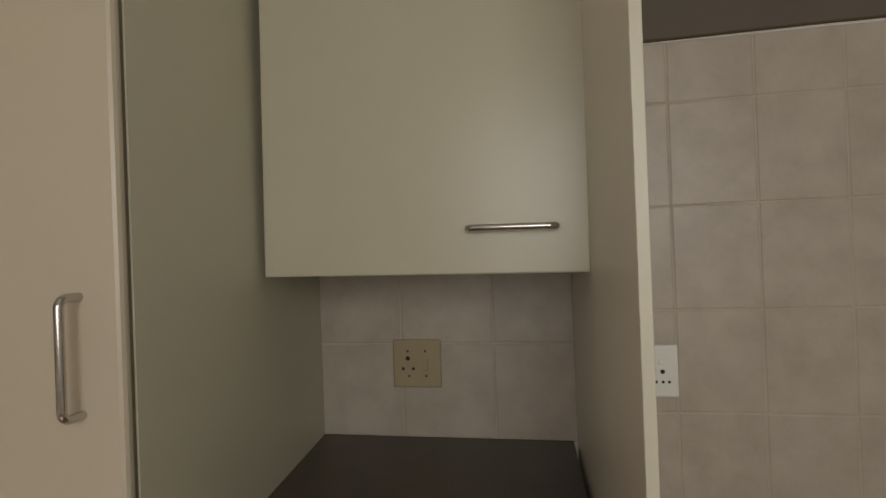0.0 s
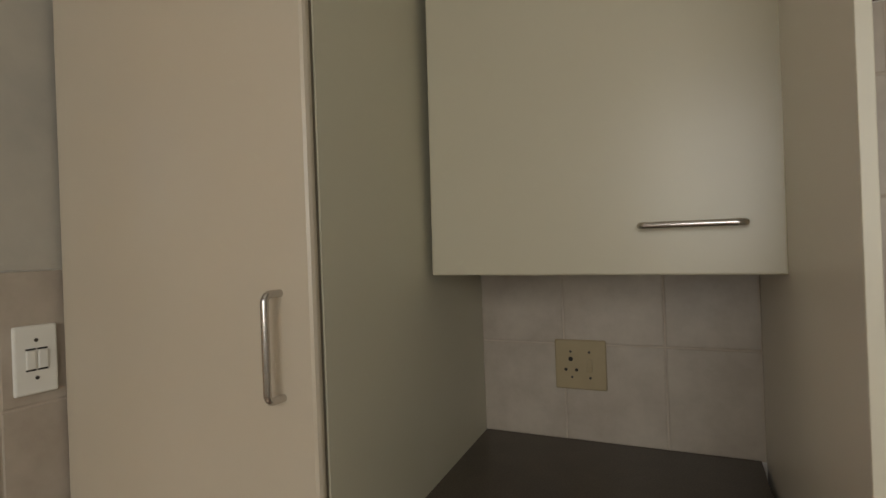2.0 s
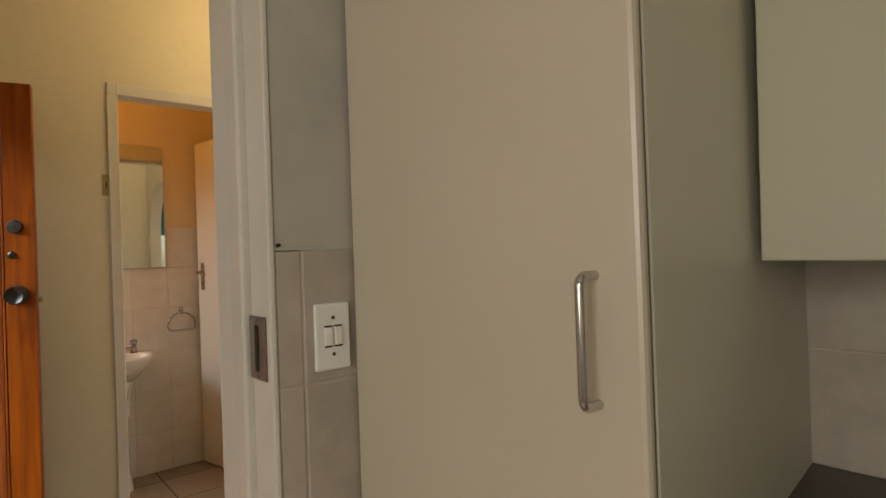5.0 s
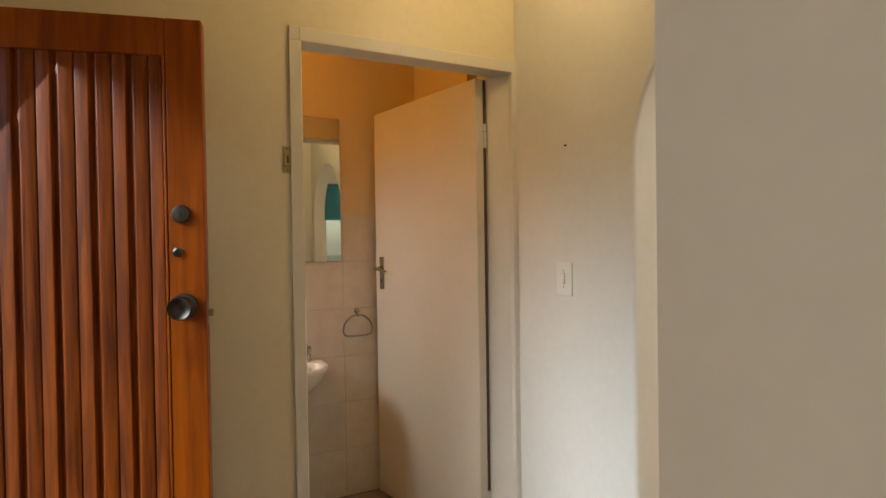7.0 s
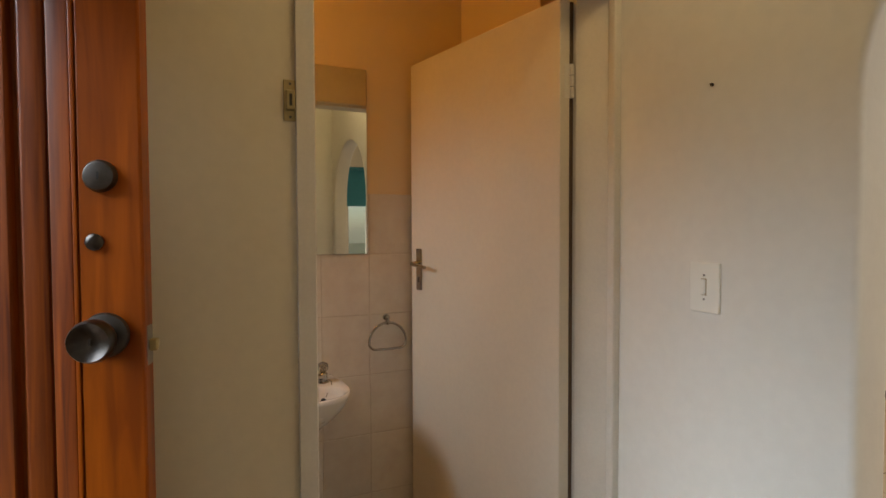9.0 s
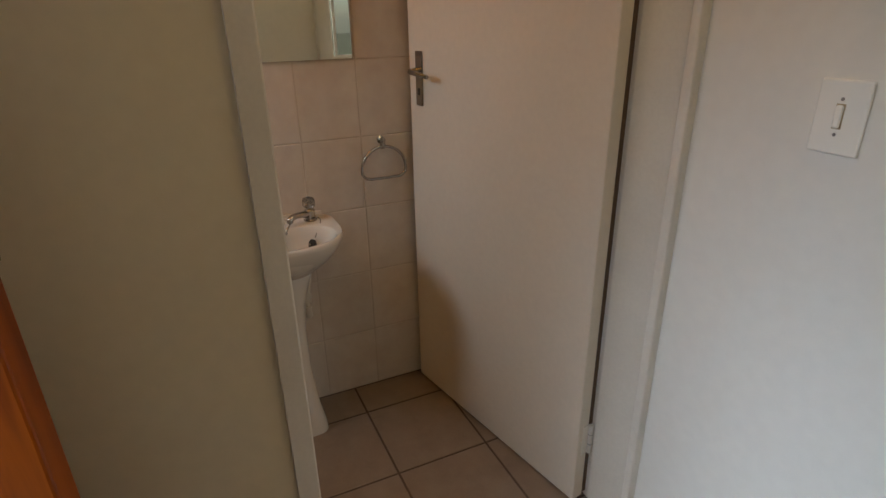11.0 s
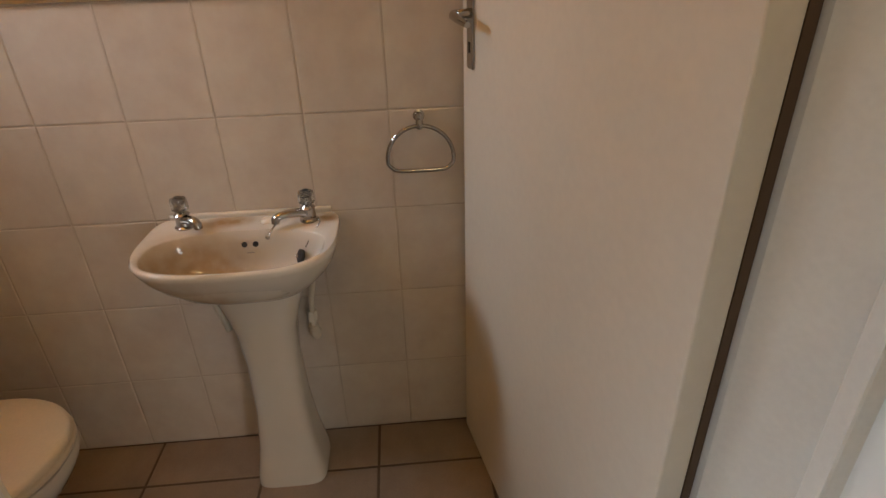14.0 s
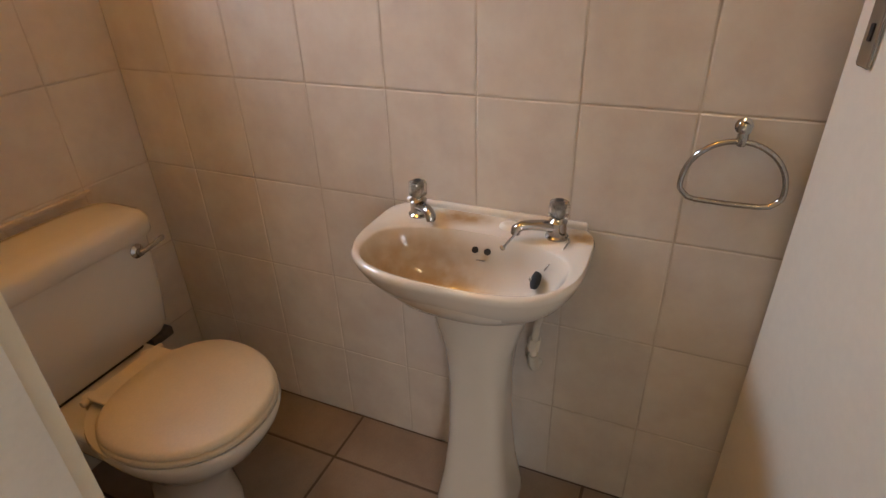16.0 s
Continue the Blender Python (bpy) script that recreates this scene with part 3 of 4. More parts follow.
# ---------------------------------------------------------------- kitchen units


def bar_handle(parent, m, length, mat=STEEL):
    """A round bow handle along z, standing off towards -y."""
    r, out, c = 0.0050, 0.027, 0.010
    pts = [(0, 0, 0), (0, -out + c, 0)] + [tuple(p) for p in arc((0, -out + c, c), (0, 0, -1), (0, -1, 0), c, 15, 90, 5)]
    pts += [tuple(p) for p in arc((0, -out + c, length - c), (0, -1, 0), (0, 0, 1), c, 0, 75, 5)] + [(0, -out + c, length), (0, 0, length)]
    return part("handle", tube(pts, r, 14), mat, parent, "brushed steel bow handle", m=m, smooth=60)


HANDLE = material("satin_chrome", (0.55, 0.52, 0.49), 0.22, 1.0)

tall = thing("tall_cupboard", pose(0.398, 0.165, 0), "cream melamine full-height cupboard with one closed door", "cupboard")
part("body", box(0.0, 0.445, 0.002, 0.655, 0.08, 2.25), MELAMINE, tall)
part("plinth", box(0.0, 0.445, 0.05, 0.64, 0, 0.079), EDGE, tall)
bm = bmesh.new()
loft([[(0.500, 0.006, z), (0.5165, 0.006, z), (0.452, 0.662, z), (0.447, 0.656, z)] for z in (0.0, 2.25)], bm=bm)
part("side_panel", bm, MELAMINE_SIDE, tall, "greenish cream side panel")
# brown strip added where only shade lies between door and side panel
part("gap_shade_strip", box(0.440, 0.514, 0.0005, 0.0055, 0.08, 2.25), GAP_SHADE, tall)
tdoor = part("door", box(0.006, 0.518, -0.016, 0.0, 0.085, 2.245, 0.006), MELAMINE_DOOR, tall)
bar_handle(tdoor, pose(0.467, -0.016, 1.128), 0.129, HANDLE)

end = thing("end_panel", pose(1.456, 0.16, 0), "cream melamine upright end panel beside a worktop", "panel")
bm = bmesh.new()
loft([[(-0.006, 0.0, z), (0.006, 0.0, z), (-0.026, 0.668, z), (-0.038, 0.668, z)] for z in (0.0, 2.25)], bm=bm)
part("panel", bm, MELAMINE_LIT, end)
part("edge_strip", box(-0.006, 0.006, -0.0022, -0.0002, 0.0, 2.25, 0.0008), EDGE, end, "pale glued edge strip")

wall_cab = thing("wall_cabinet", pose(0.893, 0.50, 1.258, 0, 0.7, 0), "cream melamine wall cabinet with one closed door over a worktop", "cabinet")
part("body", box(0.004, 0.528, 0.018, 0.327, 0.004, 0.90), MELAMINE, wall_cab)
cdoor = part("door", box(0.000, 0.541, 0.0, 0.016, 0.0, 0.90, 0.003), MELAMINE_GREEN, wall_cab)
bar_handle(cdoor, pose(0.355, 0, 0.073, 0, 90, 0), 0.136, HANDLE)

worktop = thing("worktop", pose(0.905, 0.20, 0.845), "dark speckled laminate worktop in an alcove", "worktop")
bm = bmesh.new()
loft([[(0.0, 0.0, z), (0.528, 0.0, z), (0.504, 0.628, z), (-0.056, 0.628, z)] for z in (0.0, 0.035)], bm=bm)
part("slab", bm, WORKTOP, worktop)
part("front_edge", box(0.001, 0.527, -0.0035, -0.0002, 0.0, 0.0345, 0.0008), WORKTOP, worktop, "dark laminate edge band")
base = thing("base_cabinet", pose(0.912, 0.24, 0), "cream melamine base cabinet under a worktop", "cabinet")
part("body", box(0.0, 0.50, 0.018, 0.56, 0.08, 0.843), MELAMINE, base)
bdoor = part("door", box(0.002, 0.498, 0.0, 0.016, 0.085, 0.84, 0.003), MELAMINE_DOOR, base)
bar_handle(bdoor, pose(0.04, 0, 0.66), 0.129, HANDLE)
part("plinth", box(0.0, 0.50, 0.05, 0.56, 0, 0.079), EDGE, base)


def plate(name, m, w, h, mat, label, category):
    """A cover plate in the plane y = 0 that faces -y; its centre is the origin."""
    p = thing(name, m, label, category)
    part("plate", box(-w / 2, w / 2, -0.008, 0, -h / 2, h / 2, 0.0035), mat, p)
    return p


def dot(parent, name, x, z, r, mat, y=-0.008, proud=0.0008):
    part(name, cylinder(r, 0, proud, 14, m=pose(x, y, z, 90)), mat, parent)


s1 = plate("wall_socket", pose(1.075, KY, 1.044), 0.110, 0.107, OLDPLASTIC, "yellowed plastic switched wall socket on tiles", "socket")
for x, z, r in ((-0.020, 0.012, 0.0050), (-0.031, -0.011, 0.0035), (-0.008, -0.011, 0.0035)):
    dot(s1, "pin_hole", x, z, r, DARK)
for x, z in ((-0.020, 0.028), (-0.018, -0.027), (0.020, 0.028), (0.021, -0.027)):
    dot(s1, "screw", x, z, 0.0028, BRONZE)
part("rocker", box(0.015, 0.026, -0.011, -0.0075, -0.016, 0.014, 0.002), OLDPLASTIC, s1)
s2 = plate("wall_socket", pose(1.567, KY, 1.030), 0.112, 0.107, PLASTIC, "white plastic wall socket on kitchen tiles", "socket")
for x, z, r in ((0.025, -0.001, 0.0045), (0.012, -0.022, 0.0030), (0.025, -0.022, 0.0030), (0.037, -0.022, 0.0030), (-0.022, -0.001, 0.0045), (-0.010, -0.022, 0.003), (-0.034, -0.022, 0.003)):
    dot(s2, "pin_hole", x, z, r, DARK)
part("rocker", box(0.017, 0.033, -0.0105, -0.0075, 0.014, 0.024, 0.002), PLASTIC, s2)

ksw = plate("light_switch", pose(KX, 0.110, 1.158, 0, 0, 90), 0.062, 0.106, PLASTIC, "white plastic double light switch on a tiled wall", "light switch")
for z in (-0.028, 0.030):
    dot(ksw, "screw", 0, z, 0.003, BRONZE)
for x in (-0.0085, 0.0085):
    part("rocker", box(x - 0.007, x + 0.007, -0.0115, -0.0075, -0.014, 0.015, 0.002), PLASTIC, ksw)
    for z in (-0.0155, 0.0165):
        part("gap", box(x - 0.007, x + 0.007, -0.0088, -0.0079, z - 0.0012, z + 0.0012), DARK, ksw)

hsw = plate("light_switch", pose(-1.298, HALLN, 1.206), 0.084, 0.122, PLASTIC, "white plastic single light switch on a hall wall", "light switch")
for z in (-0.028, 0.030):
    dot(hsw, "screw", 0, z, 0.003, STEEL)
part("rocker", box(-0.006, 0.006, -0.0140, -0.0075, -0.017, 0.021, 0.0035, 3), PLASTIC, hsw)
part("gap", box(-0.0075, 0.0075, -0.0086, -0.0079, -0.0185, 0.0225, 0.0), OLDPLASTIC, hsw)

catch = thing("bolt_catch", pose(WCX, 0.131, 1.632), "small brass-coloured bolt keeper screwed to a wall", "bolt keeper")
part("plate", box(0, 0.004, -0.014, 0.014, -0.045, 0.045, 0.0015), BRASS, catch)
part("keeper", box(0.004, 0.013, -0.010, 0.010, -0.022, 0.022, 0.003), BRASS, catch)
part("slot", box(0.0128, 0.0136, -0.003, 0.003, -0.013, 0.013), DARK, catch)
for z in (-0.036, 0.036):
    part("screw", cylinder(0.003, 0, 0.001, 10, m=pose(0.004, 0, z, 0, 90)), BRONZE, catch)

tagged(part("nail", cylinder(0.004, 0, 0.006, 8, m=pose(-1.287, HALLN, 1.690, 90)), BRONZE), "small dark nail in a hall wall", "nail")
tagged(part("nail", cylinder(0.0032, 0, 0.004, 8, m=pose(0.396, 0.026, 1.304, 0, 90)), DARK), "small dark nail beside a tiled wall", "nail")

# ---------------------------------------------------------------- toilet room


def rounded(cx, cy, hx, hy, z, power=3.0, n=48, front=None):
    """A rounded outline; front > 1 makes the +x side fuller."""
    pts = []
    for i in range(n):
        a = 2 * math.pi * i / n
        c, s = math.cos(a), math.sin(a)
        x = math.copysign(abs(c) ** (2 / power), c) * hx
        y = math.copysign(abs(s) ** (2 / power), s) * hy
        pts.append((cx + x, cy + y, z))
    return pts


def basin():
    """Pedestal wash basin: back on the wall x = 0, bowl towards +x; the origin is on the floor."""
    b = thing("wash_basin", pose(-2.548, 0.240, 0), "white ceramic pedestal wash basin with rust stains and two taps", "wash basin")
    top, N = 0.757, 64

    def outline(z, grow, squash=1.0, back=0.0):
        """D-shaped plan: straight back, full curved front."""
        pts = []
        for i in range(N):
            a = 2 * math.pi * i / N
            c, s = math.cos(a), math.sin(a)
            if c >= 0:
                x = 0.150 + abs(c) ** 0.85 * (0.162 + grow) * squash
            else:
                x = 0.150 - abs(c) ** 0.35 * (0.150 - back)
            y = math.copysign(abs(s) ** (0.60 if c >= 0 else 0.40), s) * (0.226 + grow) * (squash * 0.25 + 0.75)
            pts.append((x, y, z))
        return pts
    # outer shell from the underside up to the rim, then over it and down into the bowl
    rings = []
    for z, k in ((top - 0.162, 0.52), (top - 0.150, 0.60), (top - 0.118, 0.73), (top - 0.080, 0.86), (top - 0.045, 0.945), (top - 0.020, 0.985), (top - 0.006, 1.0), (top, 0.985)):
        o = outline(z, 0.0)
        rings.append([(0.0 + x * (k if x > 0.02 else 1) , y * k, z) for x, y, z in o])

    def inner(z, k):
        pts = []
        for i in range(N):
            a = 2 * math.pi * i / N
            c, s = math.cos(a), math.sin(a)
            x = 0.190 + math.copysign(abs(c) ** 0.75, c) * (0.108 if c >= 0 else 0.090) * k
            y = math.copysign(abs(s) ** 0.8, s) * 0.197 * k
            pts.append((x, y, z))
        return pts
    for z, k in ((top - 0.001, 1.03), (top - 0.006, 1.0), (top - 0.030, 0.95), (top - 0.070, 0.84), (top - 0.100, 0.66), (top - 0.118, 0.38), (top - 0.124, 0.12)):
        rings.append(inner(z, k))
    part("bowl", loft(rings), BASIN_GLAZE, b, smooth=60)
    # low upstand along the wall
    part("upstand", box(0.0, 0.018, -0.200, 0.200, top - 0.02, top + 0.012, 0.006, 3), CERAMIC, b, smooth=40)
    rings = []
    for z, hx, hy, cx in ((0.0, 0.088, 0.090, 0.115), (0.03, 0.087, 0.088, 0.115), (0.12, 0.076, 0.073, 0.112), (0.25, 0.067, 0.062, 0.110), (0.40, 0.064, 0.061, 0.110), (0.50, 0.070, 0.070, 0.110), (0.57, 0.079, 0.089, 0.108), (0.618, 0.084, 0.106, 0.106)):
        rings.append(rounded(cx, 0.014, hx * 1.04, hy * 1.08, z, 5.0 - 2.2 * min(z / 0.5, 1.0)))
    part("pedestal", loft(rings), CERAMIC, b, smooth=60)
    for y in (-0.012, 0.014):
        part("overflow_hole", cylinder(0.0068, 0, 0.003, 14, m=pose(0.112, y + 0.012, top - 0.032, 0, 68, 0)), DARK, b)
    part("maker_mark", box(0.1175, 0.1190, 0.004, 0.022, top - 0.052, top - 0.0495), STEEL, b)
    part("waste", lathe([(0.020, 0), (0.021, 0.003), (0.014, 0.004), (0.012, 0.001)], 20), CHROME, b, m=pose(0.205, 0, top - 0.122), smooth=40)
    def tap(y, spin, reach):
        """Pillar tap whose spout points along +x before it is turned."""
        t = part("tap", lathe([(0.0225, 0), (0.0225, 0.004), (0.018, 0.008), (0.017, 0.034), (0.0185, 0.040), (0.013, 0.046), (0.011, 0.050)], 24), CHROME, b, "chrome pillar tap with a clear fluted knob", m=pose(0.062, y, top, 0, 0, spin), smooth=45)
        t.scale = (1.0, 1.0, 0.86)
        part("spout", tube([(0.0, 0, 0.024), (0.030 * reach, 0, 0.031), (0.052 * reach, 0, 0.034), (0.070 * reach, 0, 0.033), (0.080 * reach, 0, 0.027), (0.082 * reach, 0, 0.015)], [0.0145, 0.0125, 0.0115, 0.011, 0.011, 0.0095], 16), CHROME, t, smooth=50)
        n = 48
        rings = []
        for z, r in ((0.052, 0.0135), (0.055, 0.0180), (0.060, 0.0192), (0.078, 0.0190), (0.086, 0.0172), (0.088, 0.0125)):
            rings.append([((r + 0.0012 * abs(math.cos(4 * 2 * math.pi * i / n))) * math.cos(2 * math.pi * i / n), (r + 0.0012 * abs(math.cos(4 * 2 * math.pi * i / n))) * math.sin(2 * math.pi * i / n), z) for i in range(n)])
        part("knob", loft(rings), crystal_mat, t, smooth=30)
        part("knob_core", lathe([(0.0085, 0.0505), (0.0085, 0.070), (0.011, 0.074), (0.011, 0.086)], 16), CHROME, t, smooth=40)
        cap = part("cap", cylinder(0.0115, 0.0882, 0.0902, 20, bevel=0.0008), CHROME, t)
        part("cap_disc", cylinder(0.0075, 0.0903, 0.0912, 18), RUBBER, cap)
        return t
    tap(-0.146, 48, 0.78)
    tap(0.150, -62, 1.0)
    # thin chain stay hanging from the spout, and a lump of scale beside it
    part("stay", tube([(0.103, 0.079, top + 0.014), (0.108, 0.070, top + 0.002), (0.116, 0.060, top - 0.012)], 0.0022, 8), CHROME, b, "thin chrome stay under the spout", smooth=50)
    part("stay_end", lathe([(0.002, -0.006), (0.0050, -0.003), (0.0050, 0.003), (0.002, 0.006)], 12), STEEL, b, m=pose(0.117, 0.058, top - 0.014, 40, 20, 0), smooth=40)
    part("scale_lump", loft([rounded(0.052, 0.052, 0.018 * k, 0.022 * k, top + z, 2.2, 20) for z, k in ((-0.001, 1.0), (0.004, 0.9), (0.008, 0.6), (0.009, 0.3))]), WHITEPIPE, b, "white crusted scale on the basin ledge", smooth=60)
    # plug on its ball chain, lying on the bowl's side
    chain = [Vector((0.066, 0.172, top + 0.008)), Vector((0.084, 0.178, top + 0.004)), Vector((0.104, 0.174, top + 0.001)), Vector((0.119, 0.164, top - 0.010)), Vector((0.128, 0.152, top - 0.026)), Vector((0.134, 0.144, top - 0.040))]
    bm = bmesh.new()
    for a, c in zip(chain, chain[1:]):
        for k in range(5):
            bmesh.ops.create_icosphere(bm, subdivisions=1, radius=0.0021, matrix=Matrix.Translation(a.lerp(c, k / 5)))
    part("chain", bm, CHROME, b, "chrome ball chain", smooth=60)
    plug = part("plug", lathe([(0.014, 0), (0.0165, 0.002), (0.0175, 0.010), (0.014, 0.012), (0.006, 0.013)], 24), RUBBER, b, "black rubber plug", m=pose(0.142, 0.138, top - 0.058, 62, 42, 0), smooth=40)
    part("plug_ring", lathe([(0.005, 0.013), (0.005, 0.017), (0.003, 0.019)], 12), CHROME, plug, smooth=40)
    # supply pipes between basin and wall
    part("supply_pipe", tube([(0.055, 0.150, top - 0.05), (0.052, 0.140, 0.62), (0.046, 0.120, 0.52), (0.034, 0.112, 0.45), (0.028, 0.112, 0.41)], 0.0075, 12), WHITEPIPE, b, "cream painted water pipe", smooth=60)
    part("pipe_nut", cylinder(0.014, -0.016, 0.016, 6, m=pose(0.036, 0.113, 0.462, -6)), WHITEPIPE, b)
    part("pipe_elbow", tube([(0.029, 0.112, 0.425), (0.027, 0.112, 0.400), (0.022, 0.114, 0.386), (0.0, 0.114, 0.385)], 0.0135, 14), WHITEPIPE, b, smooth=50)
    part("supply_pipe", tube([(0.055, -0.165, top - 0.05), (0.052, -0.150, 0.60), (0.042, -0.125, 0.50), (0.030, -0.118, 0.43), (0.0, -0.118, 0.42)], 0.0085, 12), WHITEPIPE, b, "cream painted water pipe", smooth=60)
    return b


basin()

ring = thing("towel_ring", pose(-2.548, 0.670, 0.985), "chrome towel ring on a tiled wall", "towel ring")
mount = part("mount", lathe([(0.013, 0), (0.014, 0.003), (0.009, 0.006), (0.0075, 0.016), (0.010, 0.020), (0.010, 0.026), (0.006, 0.029)], 22), CHROME, ring, m=pose(0, 0, 0.0, 0, 90), smooth=45)
part("clip", lathe([(0.006, -0.026), (0.009, -0.022), (0.009, -0.008), (0.006, 0.0)], 18), CHROME, ring, m=pose(0.022, 0, -0.002), smooth=45)
hoop = [(0.024, 0.080 * math.sin(radians(t)), -0.100 + 0.080 * math.cos(radians(t))) for t in range(98, -99, -7)]
bottom = [(0.024, -0.074, -0.118), (0.024, -0.064, -0.127), (0.024, -0.05, -0.130), (0.024, 0.0, -0.131), (0.024, 0.05, -0.130), (0.024, 0.064, -0.127), (0.024, 0.074, -0.118)]
part("hoop", tube(hoop + bottom, 0.0050, 12, closed=True), CHROME, ring, smooth=60)

glass = thing("wall_mirror", pose(-2.548, -0.2, 1.252), "plain frameless mirror fixed to a wall over a basin", "mirror")
part("mirror_glass", box(0.0, 0.005, 0.0, 0.792, 0.0, 0.748, 0.001, 1), mirror_mat, glass)


def toilet():
    """Close-coupled suite: cistern against the wall y = 0, bowl towards +y; origin on the floor."""
    t = thing("toilet", pose(-2.128, -0.773, 0), "white ceramic toilet with a closed cream seat lid", "toilet")
    cis = part("cistern", loft([
        rounded(-0.02, 0.090, 0.185, 0.078, 0.375, 7), rounded(-0.02, 0.090, 0.200, 0.084, 0.395, 7), rounded(-0.02, 0.092, 0.212, 0.088, 0.50, 7),
        rounded(-0.02, 0.094, 0.218, 0.090, 0.652, 7)]), CERAMIC, t, "white ceramic cistern", smooth=50)
    lid_rings = [rounded(-0.02, 0.095, 0.228, 0.095, 0.653, 7), rounded(-0.02, 0.096, 0.234, 0.098, 0.662, 6), rounded(-0.02, 0.096, 0.234, 0.098, 0.690, 6),
                 rounded(-0.02, 0.094, 0.228, 0.092, 0.706, 5), rounded(-0.02, 0.090, 0.207, 0.075, 0.716, 4.5), rounded(-0.02, 0.086, 0.14, 0.045, 0.720, 4)]
    part("cistern_lid", loft(lid_rings), CERAMIC, t, "cream ceramic cistern lid", smooth=55)
    part("lever_boss", lathe([(0.017, 0), (0.0185, 0.004), (0.013, 0.008), (0.0095, 0.010), (0.009, 0.020)], 24), CHROME, t, m=pose(-0.178, 0.184, 0.628, -90), smooth=45)
    part("lever", tube([(-0.176, 0.200, 0.628), (-0.190, 0.205, 0.630), (-0.212, 0.207, 0.634), (-0.240, 0.205, 0.638), (-0.246, 0.204, 0.639)], [0.008, 0.0065, 0.0058, 0.0075, 0.004], 14), CHROME, t, "chrome flush lever", smooth=50)

    def egg(z, k, dy=0.0, back=0.235, front=0.655, half=0.182):
        cy, pts = 0.45, []
        for i in range(56):
            a = 2 * math.pi * i / 56
            c, s = math.cos(a), math.sin(a)
            y = cy + (s * (front - cy) if s >= 0 else math.copysign(abs(s) ** 0.85, s) * (cy - back))
            x = math.copysign(abs(c) ** 0.9, c) * half
            pts.append((x * k, cy + (y - cy) * k + dy, z))
        return pts
    part("bowl", loft([egg(0.0, 0.52, -0.08), egg(0.03, 0.52, -0.08), egg(0.12, 0.46, -0.08), egg(0.20, 0.52, -0.06), egg(0.27, 0.70, -0.03), egg(0.33, 0.88), egg(0.365, 0.97), egg(0.388, 1.0), egg(0.396, 0.985)]), CERAMIC, t, smooth=60)
    part("outlet", box(-0.09, 0.09, 0.02, 0.28, 0.16, 0.36, 0.03, 3), CERAMIC, t, smooth=50)
    part("shelf", box(-0.145, 0.145, 0.06, 0.34, 0.335, 0.364, 0.010, 3), CERAMIC, t, "white ceramic platform under the cistern", smooth=50)
    part("seat_ring", loft([egg(0.398, 0.97, 0, 0.30), egg(0.401, 0.985, 0, 0.30), egg(0.410, 0.985, 0, 0.30), egg(0.413, 0.97, 0, 0.30)]), SEAT, t, smooth=55)
    part("seat_lid", loft([egg(0.4145, 0.955, 0, 0.30), egg(0.417, 0.97, 0, 0.30), egg(0.425, 0.965, 0, 0.30), egg(0.431, 0.92, 0, 0.30), egg(0.434, 0.6, 0, 0.30)]), SEAT, t, "cream plastic seat lid, closed", smooth=55)
    part("lid_tab", box(-0.095, 0.095, 0.262, 0.36, 0.4145, 0.426, 0.005, 3), SEAT, t, smooth=50)
    for x in (-0.078, 0.078):
        part("hinge_cap", lathe([(0.016, 0.375), (0.017, 0.395), (0.015, 0.408), (0.008, 0.412)], 18), SEAT, t, m=pose(x, 0.245, 0), smooth=45)
        part("hinge_pin", tube([(x - 0.03, 0.262, 0.412), (x + 0.03, 0.262, 0.412)], 0.008, 12), SEAT, t, smooth=50)
    # black block added so the gap below the cistern stays dark
    part("gap_shade_block", box(-0.125, 0.125, 0.05, 0.165, 0.3645, 0.376, 0.003), RUBBER, t, "black block standing in for the shaded gap under the cistern")
    part("fixing_bracket", box(-0.215, -0.150, 0.05, 0.17, 0.345, 0.372, 0.004), BRONZE, t, "dark corroded fixing under the cistern")
    part("fixing_bracket", box(0.150, 0.185, 0.05, 0.16, 0.310, 0.350, 0.004), BRONZE, t, "dark corroded fixing under the cistern")
    return t


toilet()

rail = structure("trim_cistern_rail", box(-2.36, -1.80, -0.775, -0.762, 0.732, 0.742, 0.002), GROUT)

# ---------------------------------------------------------------- tiles
GAP = 0.003


def tile_mesh(w, h, mat, cache={}):
    """A wall tile w by h in the x-z plane, back at y = 0, face at y = -0.003, its edges eased."""
    key = (round(w, 4), round(h, 4), mat.name)
    if key not in cache:
        e, bm = 0.0022, bmesh.new()
        rings = [[(0, 0, 0), (w, 0, 0), (w, 0, h), (0, 0, h)], [(0, -0.0018, 0), (w, -0.0018, 0), (w, -0.0018, h), (0, -0.0018, h)], [(e, -0.003, e), (w - e, -0.003, e), (w - e, -0.003, h - e), (e, -0.003, h - e)]]
        loft(rings, caps=False, bm=bm)
        bm.verts.ensure_lookup_table()
        bm.faces.new([bm.verts[i] for i in (8, 9, 10, 11)])
        cache[key] = mesh_of("tile", bm, mat)
    return cache[key]


def tiled(parent, m, cols, rows, mat, skip=None):
    """Tiles between the given lines, on the plane y = 0 of the pose m, which they face away from towards -y."""
    for a, b in zip(cols, cols[1:]):
        for c, d in zip(rows, rows[1:]):
            if skip and skip(a, b, c, d):
                continue
            ob = new("tile", tile_mesh(b - a - GAP, d - c - GAP, mat))
            ob.parent = parent
            ob.matrix_basis = m @ pose(a + GAP / 2, 0, c + GAP / 2)


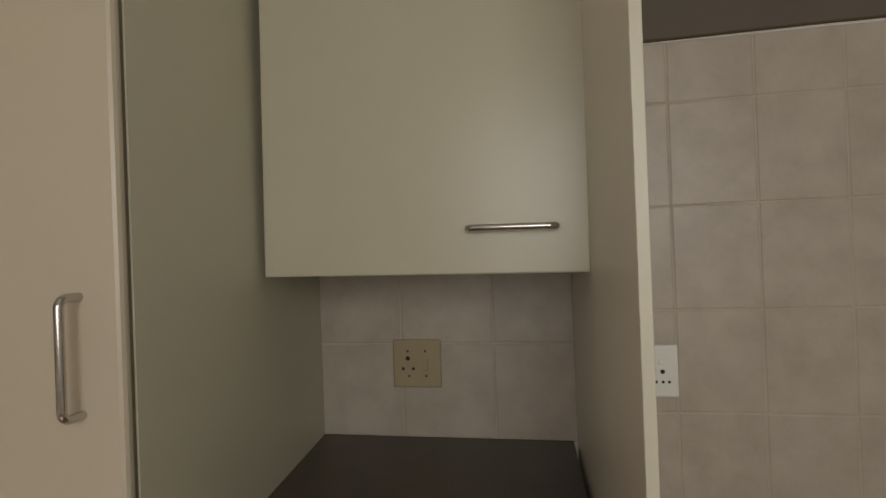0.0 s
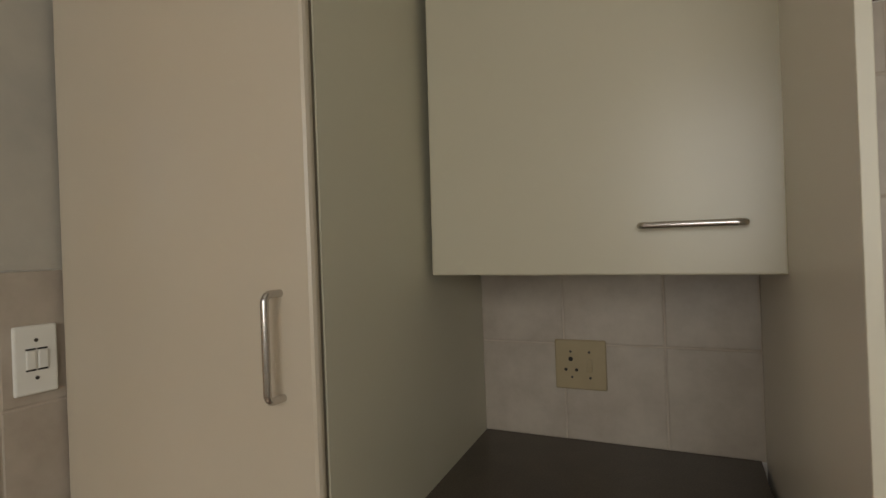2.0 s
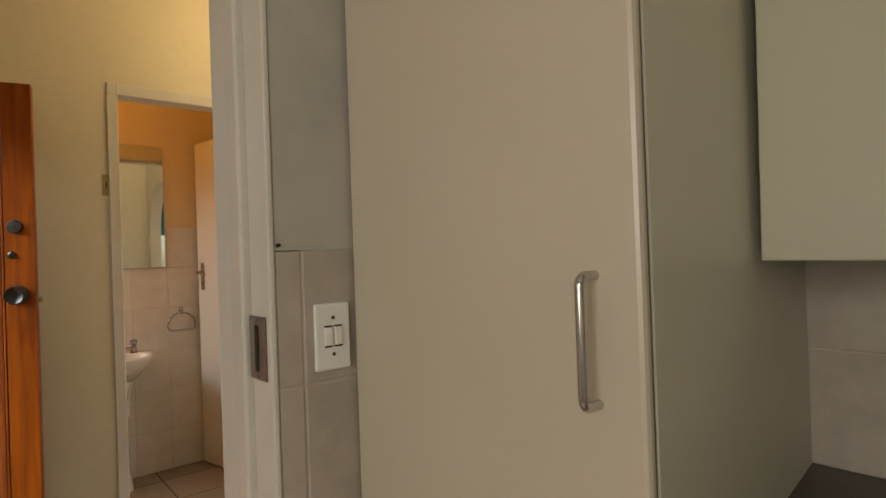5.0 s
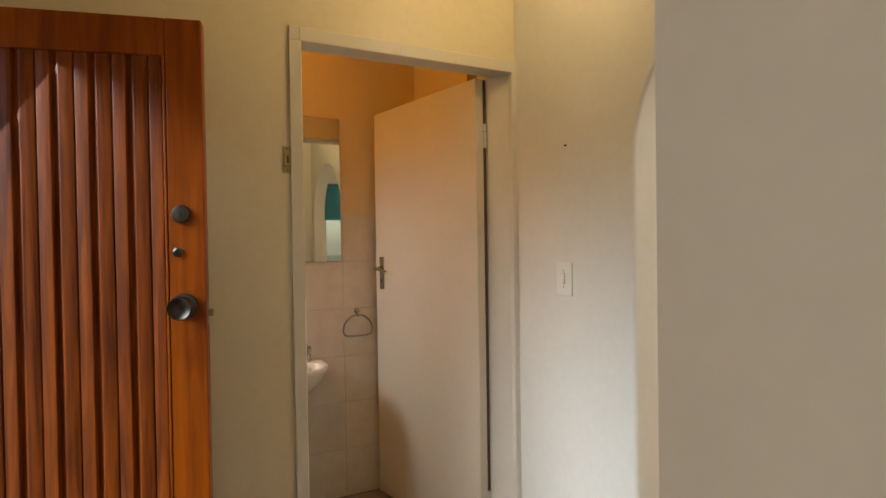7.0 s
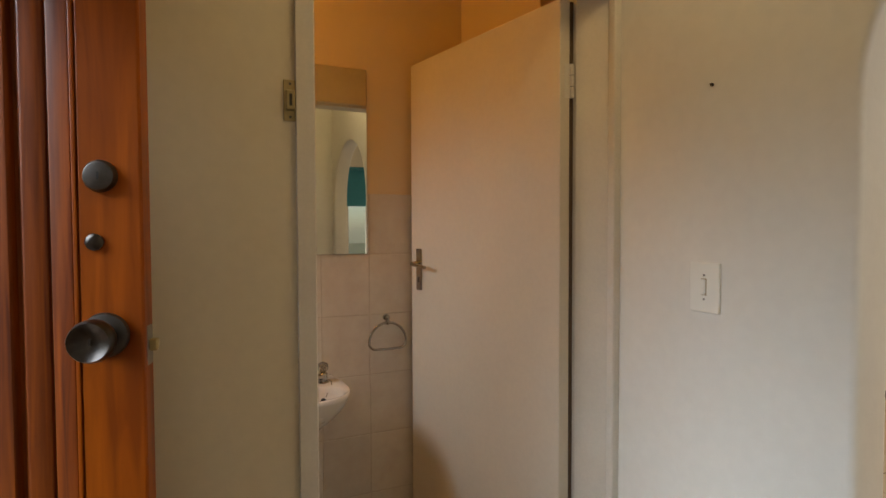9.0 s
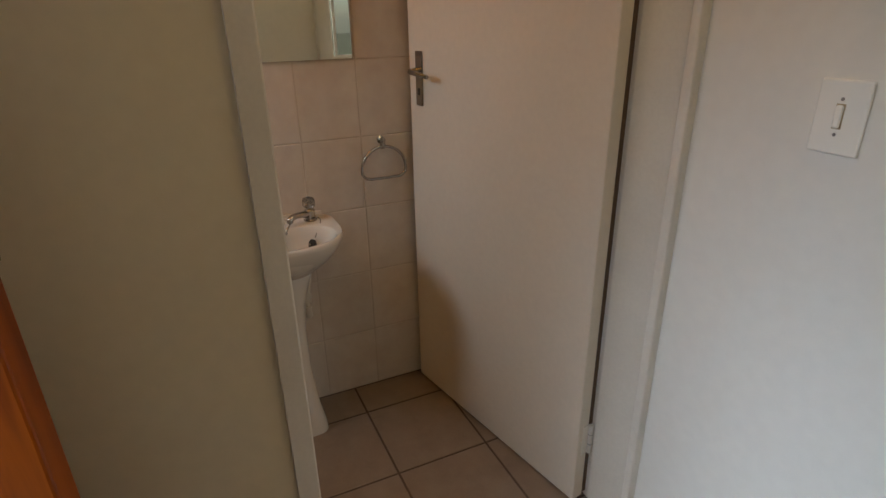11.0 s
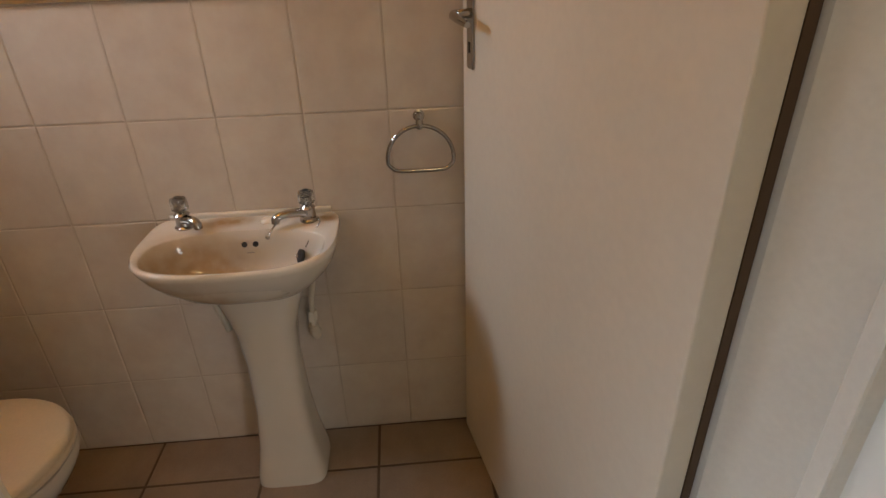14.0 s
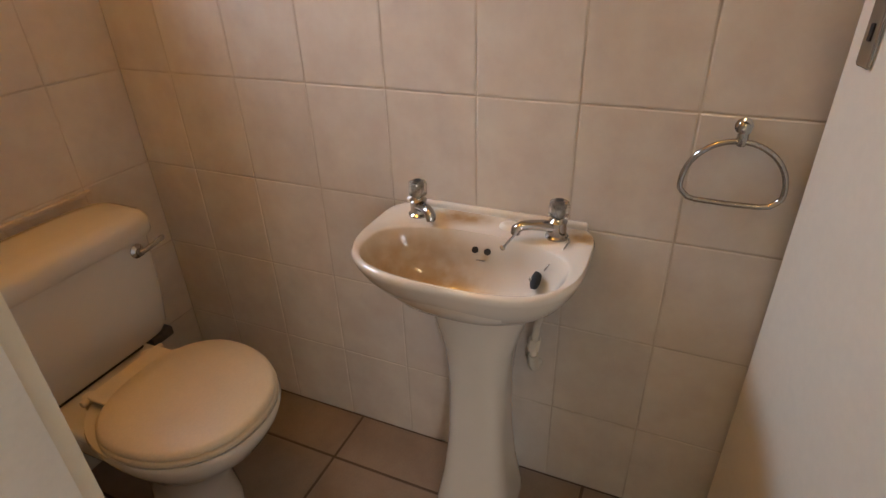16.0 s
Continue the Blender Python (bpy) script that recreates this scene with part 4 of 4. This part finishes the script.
def floor_tiled(parent, xs, ys, z, mat):
    for a, b in zip(xs, xs[1:]):
        for c, d in zip(ys, ys[1:]):
            ob = new("tile", tile_mesh(b - a - 0.008, d - c - 0.008, mat))
            ob.parent = parent
            ob.matrix_basis = pose(a + 0.004, c + 0.004, z, -90)


def steps(start, size, low, high):
    """Lines at start + k * size between low and high, with both ends."""
    k0, k1 = math.ceil((low - start) / size + 0.06), math.floor((high - start) / size - 0.06)
    return [low] + [round(start + k * size, 4) for k in range(k0, k1 + 1)] + [high]


for name, b in (("grout_bed_basin", (-2.5514, -2.5500, -0.7764, 1.029, 0.0, 1.4985)), ("grout_bed_cistern", (-2.55, -1.711, -0.7764, -0.7750, 0.0, 1.4985)),
                ("grout_bed_kitchen", (1.462, 2.999, 0.8300, 0.8314, 0.10, 1.7035)), ("grout_bed_alcove", (0.83, 1.42, 0.8300, 0.8314, 0.878, 1.2985)),
                ("grout_bed_switch", (0.3816, 0.3949, 0.0205, 0.1635, 0.034, 1.2945))):
    structure(name, box(*b), GROUT)
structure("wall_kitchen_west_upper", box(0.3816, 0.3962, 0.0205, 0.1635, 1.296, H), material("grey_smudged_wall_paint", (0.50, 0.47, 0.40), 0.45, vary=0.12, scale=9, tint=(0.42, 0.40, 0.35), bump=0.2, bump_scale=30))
# toilet room: the basin wall faces +x, the cistern wall faces +y
rows_wc = [0.0, 0.25, 0.5, 0.75, 1.0, 1.25, 1.5]
tiled(wall_basin, pose(-2.5515, 0, 0, 0, 0, 90), steps(0.6, 0.2, -0.775, 1.03), rows_wc, TILE)
tiled(wall_cistern, pose(0, -0.7765, 0, 0, 0, 180), steps(2.35, 0.2, 1.71, 2.55), rows_wc, TILE)
tiled(wall_north, pose(0, KY + 0.0015, 0), [1.46, 1.622, 1.787, 1.950, 2.115, 2.280, 2.445, 2.610, 2.775, 3.0], [0.103, 0.312, 0.523, 0.734, 0.944, 1.154, 1.367, 1.579, 1.705], TILE_K)
tiled(wall_north, pose(0, KY + 0.0015, 0), [0.83, 1.040, 1.247, 1.42], [0.878, 1.088, 1.30], TILE_K)
tiled(wall_west, pose(KX - 0.0025, 0, 0, 0, 0, 90), [0.063, 0.164], [0.034, 0.245, 0.455, 0.666, 0.876, 1.087, 1.296], TILE_K)
tiled(wall_west, pose(KX - 0.0025, 0, 0, 0, 0, 90), [0.020, 0.063], [0.034, 0.245, 0.455, 0.666, 0.876, 1.087, 1.296], TILE_K)
structure("trim_tile_edge", tube([(1.46, 0.829, 1.708), (1.9, 0.828, 1.712), (3.0, 0.829, 1.709)], 0.003, 8), SHADE_AND_TRIM)

floor = bpy.data.objects["floor"]
grid_x = [-2.55, -2.385, -2.05, -1.716, -1.383, -1.05, -0.716, -0.383, -0.05, 0.283, 0.616, 0.95, 1.283, 1.616, 1.95, 2.283, 2.616, 3.0]
grid_y = [-2.1, -1.833, -1.5, -1.166, -0.833, -0.5, -0.166, 0.166, 0.5, 0.823, 1.17]
floor_tiled(floor, grid_x, grid_y, -0.003, FLOOR_TILE)
floor_tiled(floor, [-2.83, -2.66, -2.06, -1.46, -0.86, -0.26, 0.34, 0.94, 1.54, 2.14, 2.74, 3.0], [1.17, 1.93, 2.53, 3.13, 3.73, 4.33, 4.93, 5.53, 5.95], -0.003, LIV_TILE)
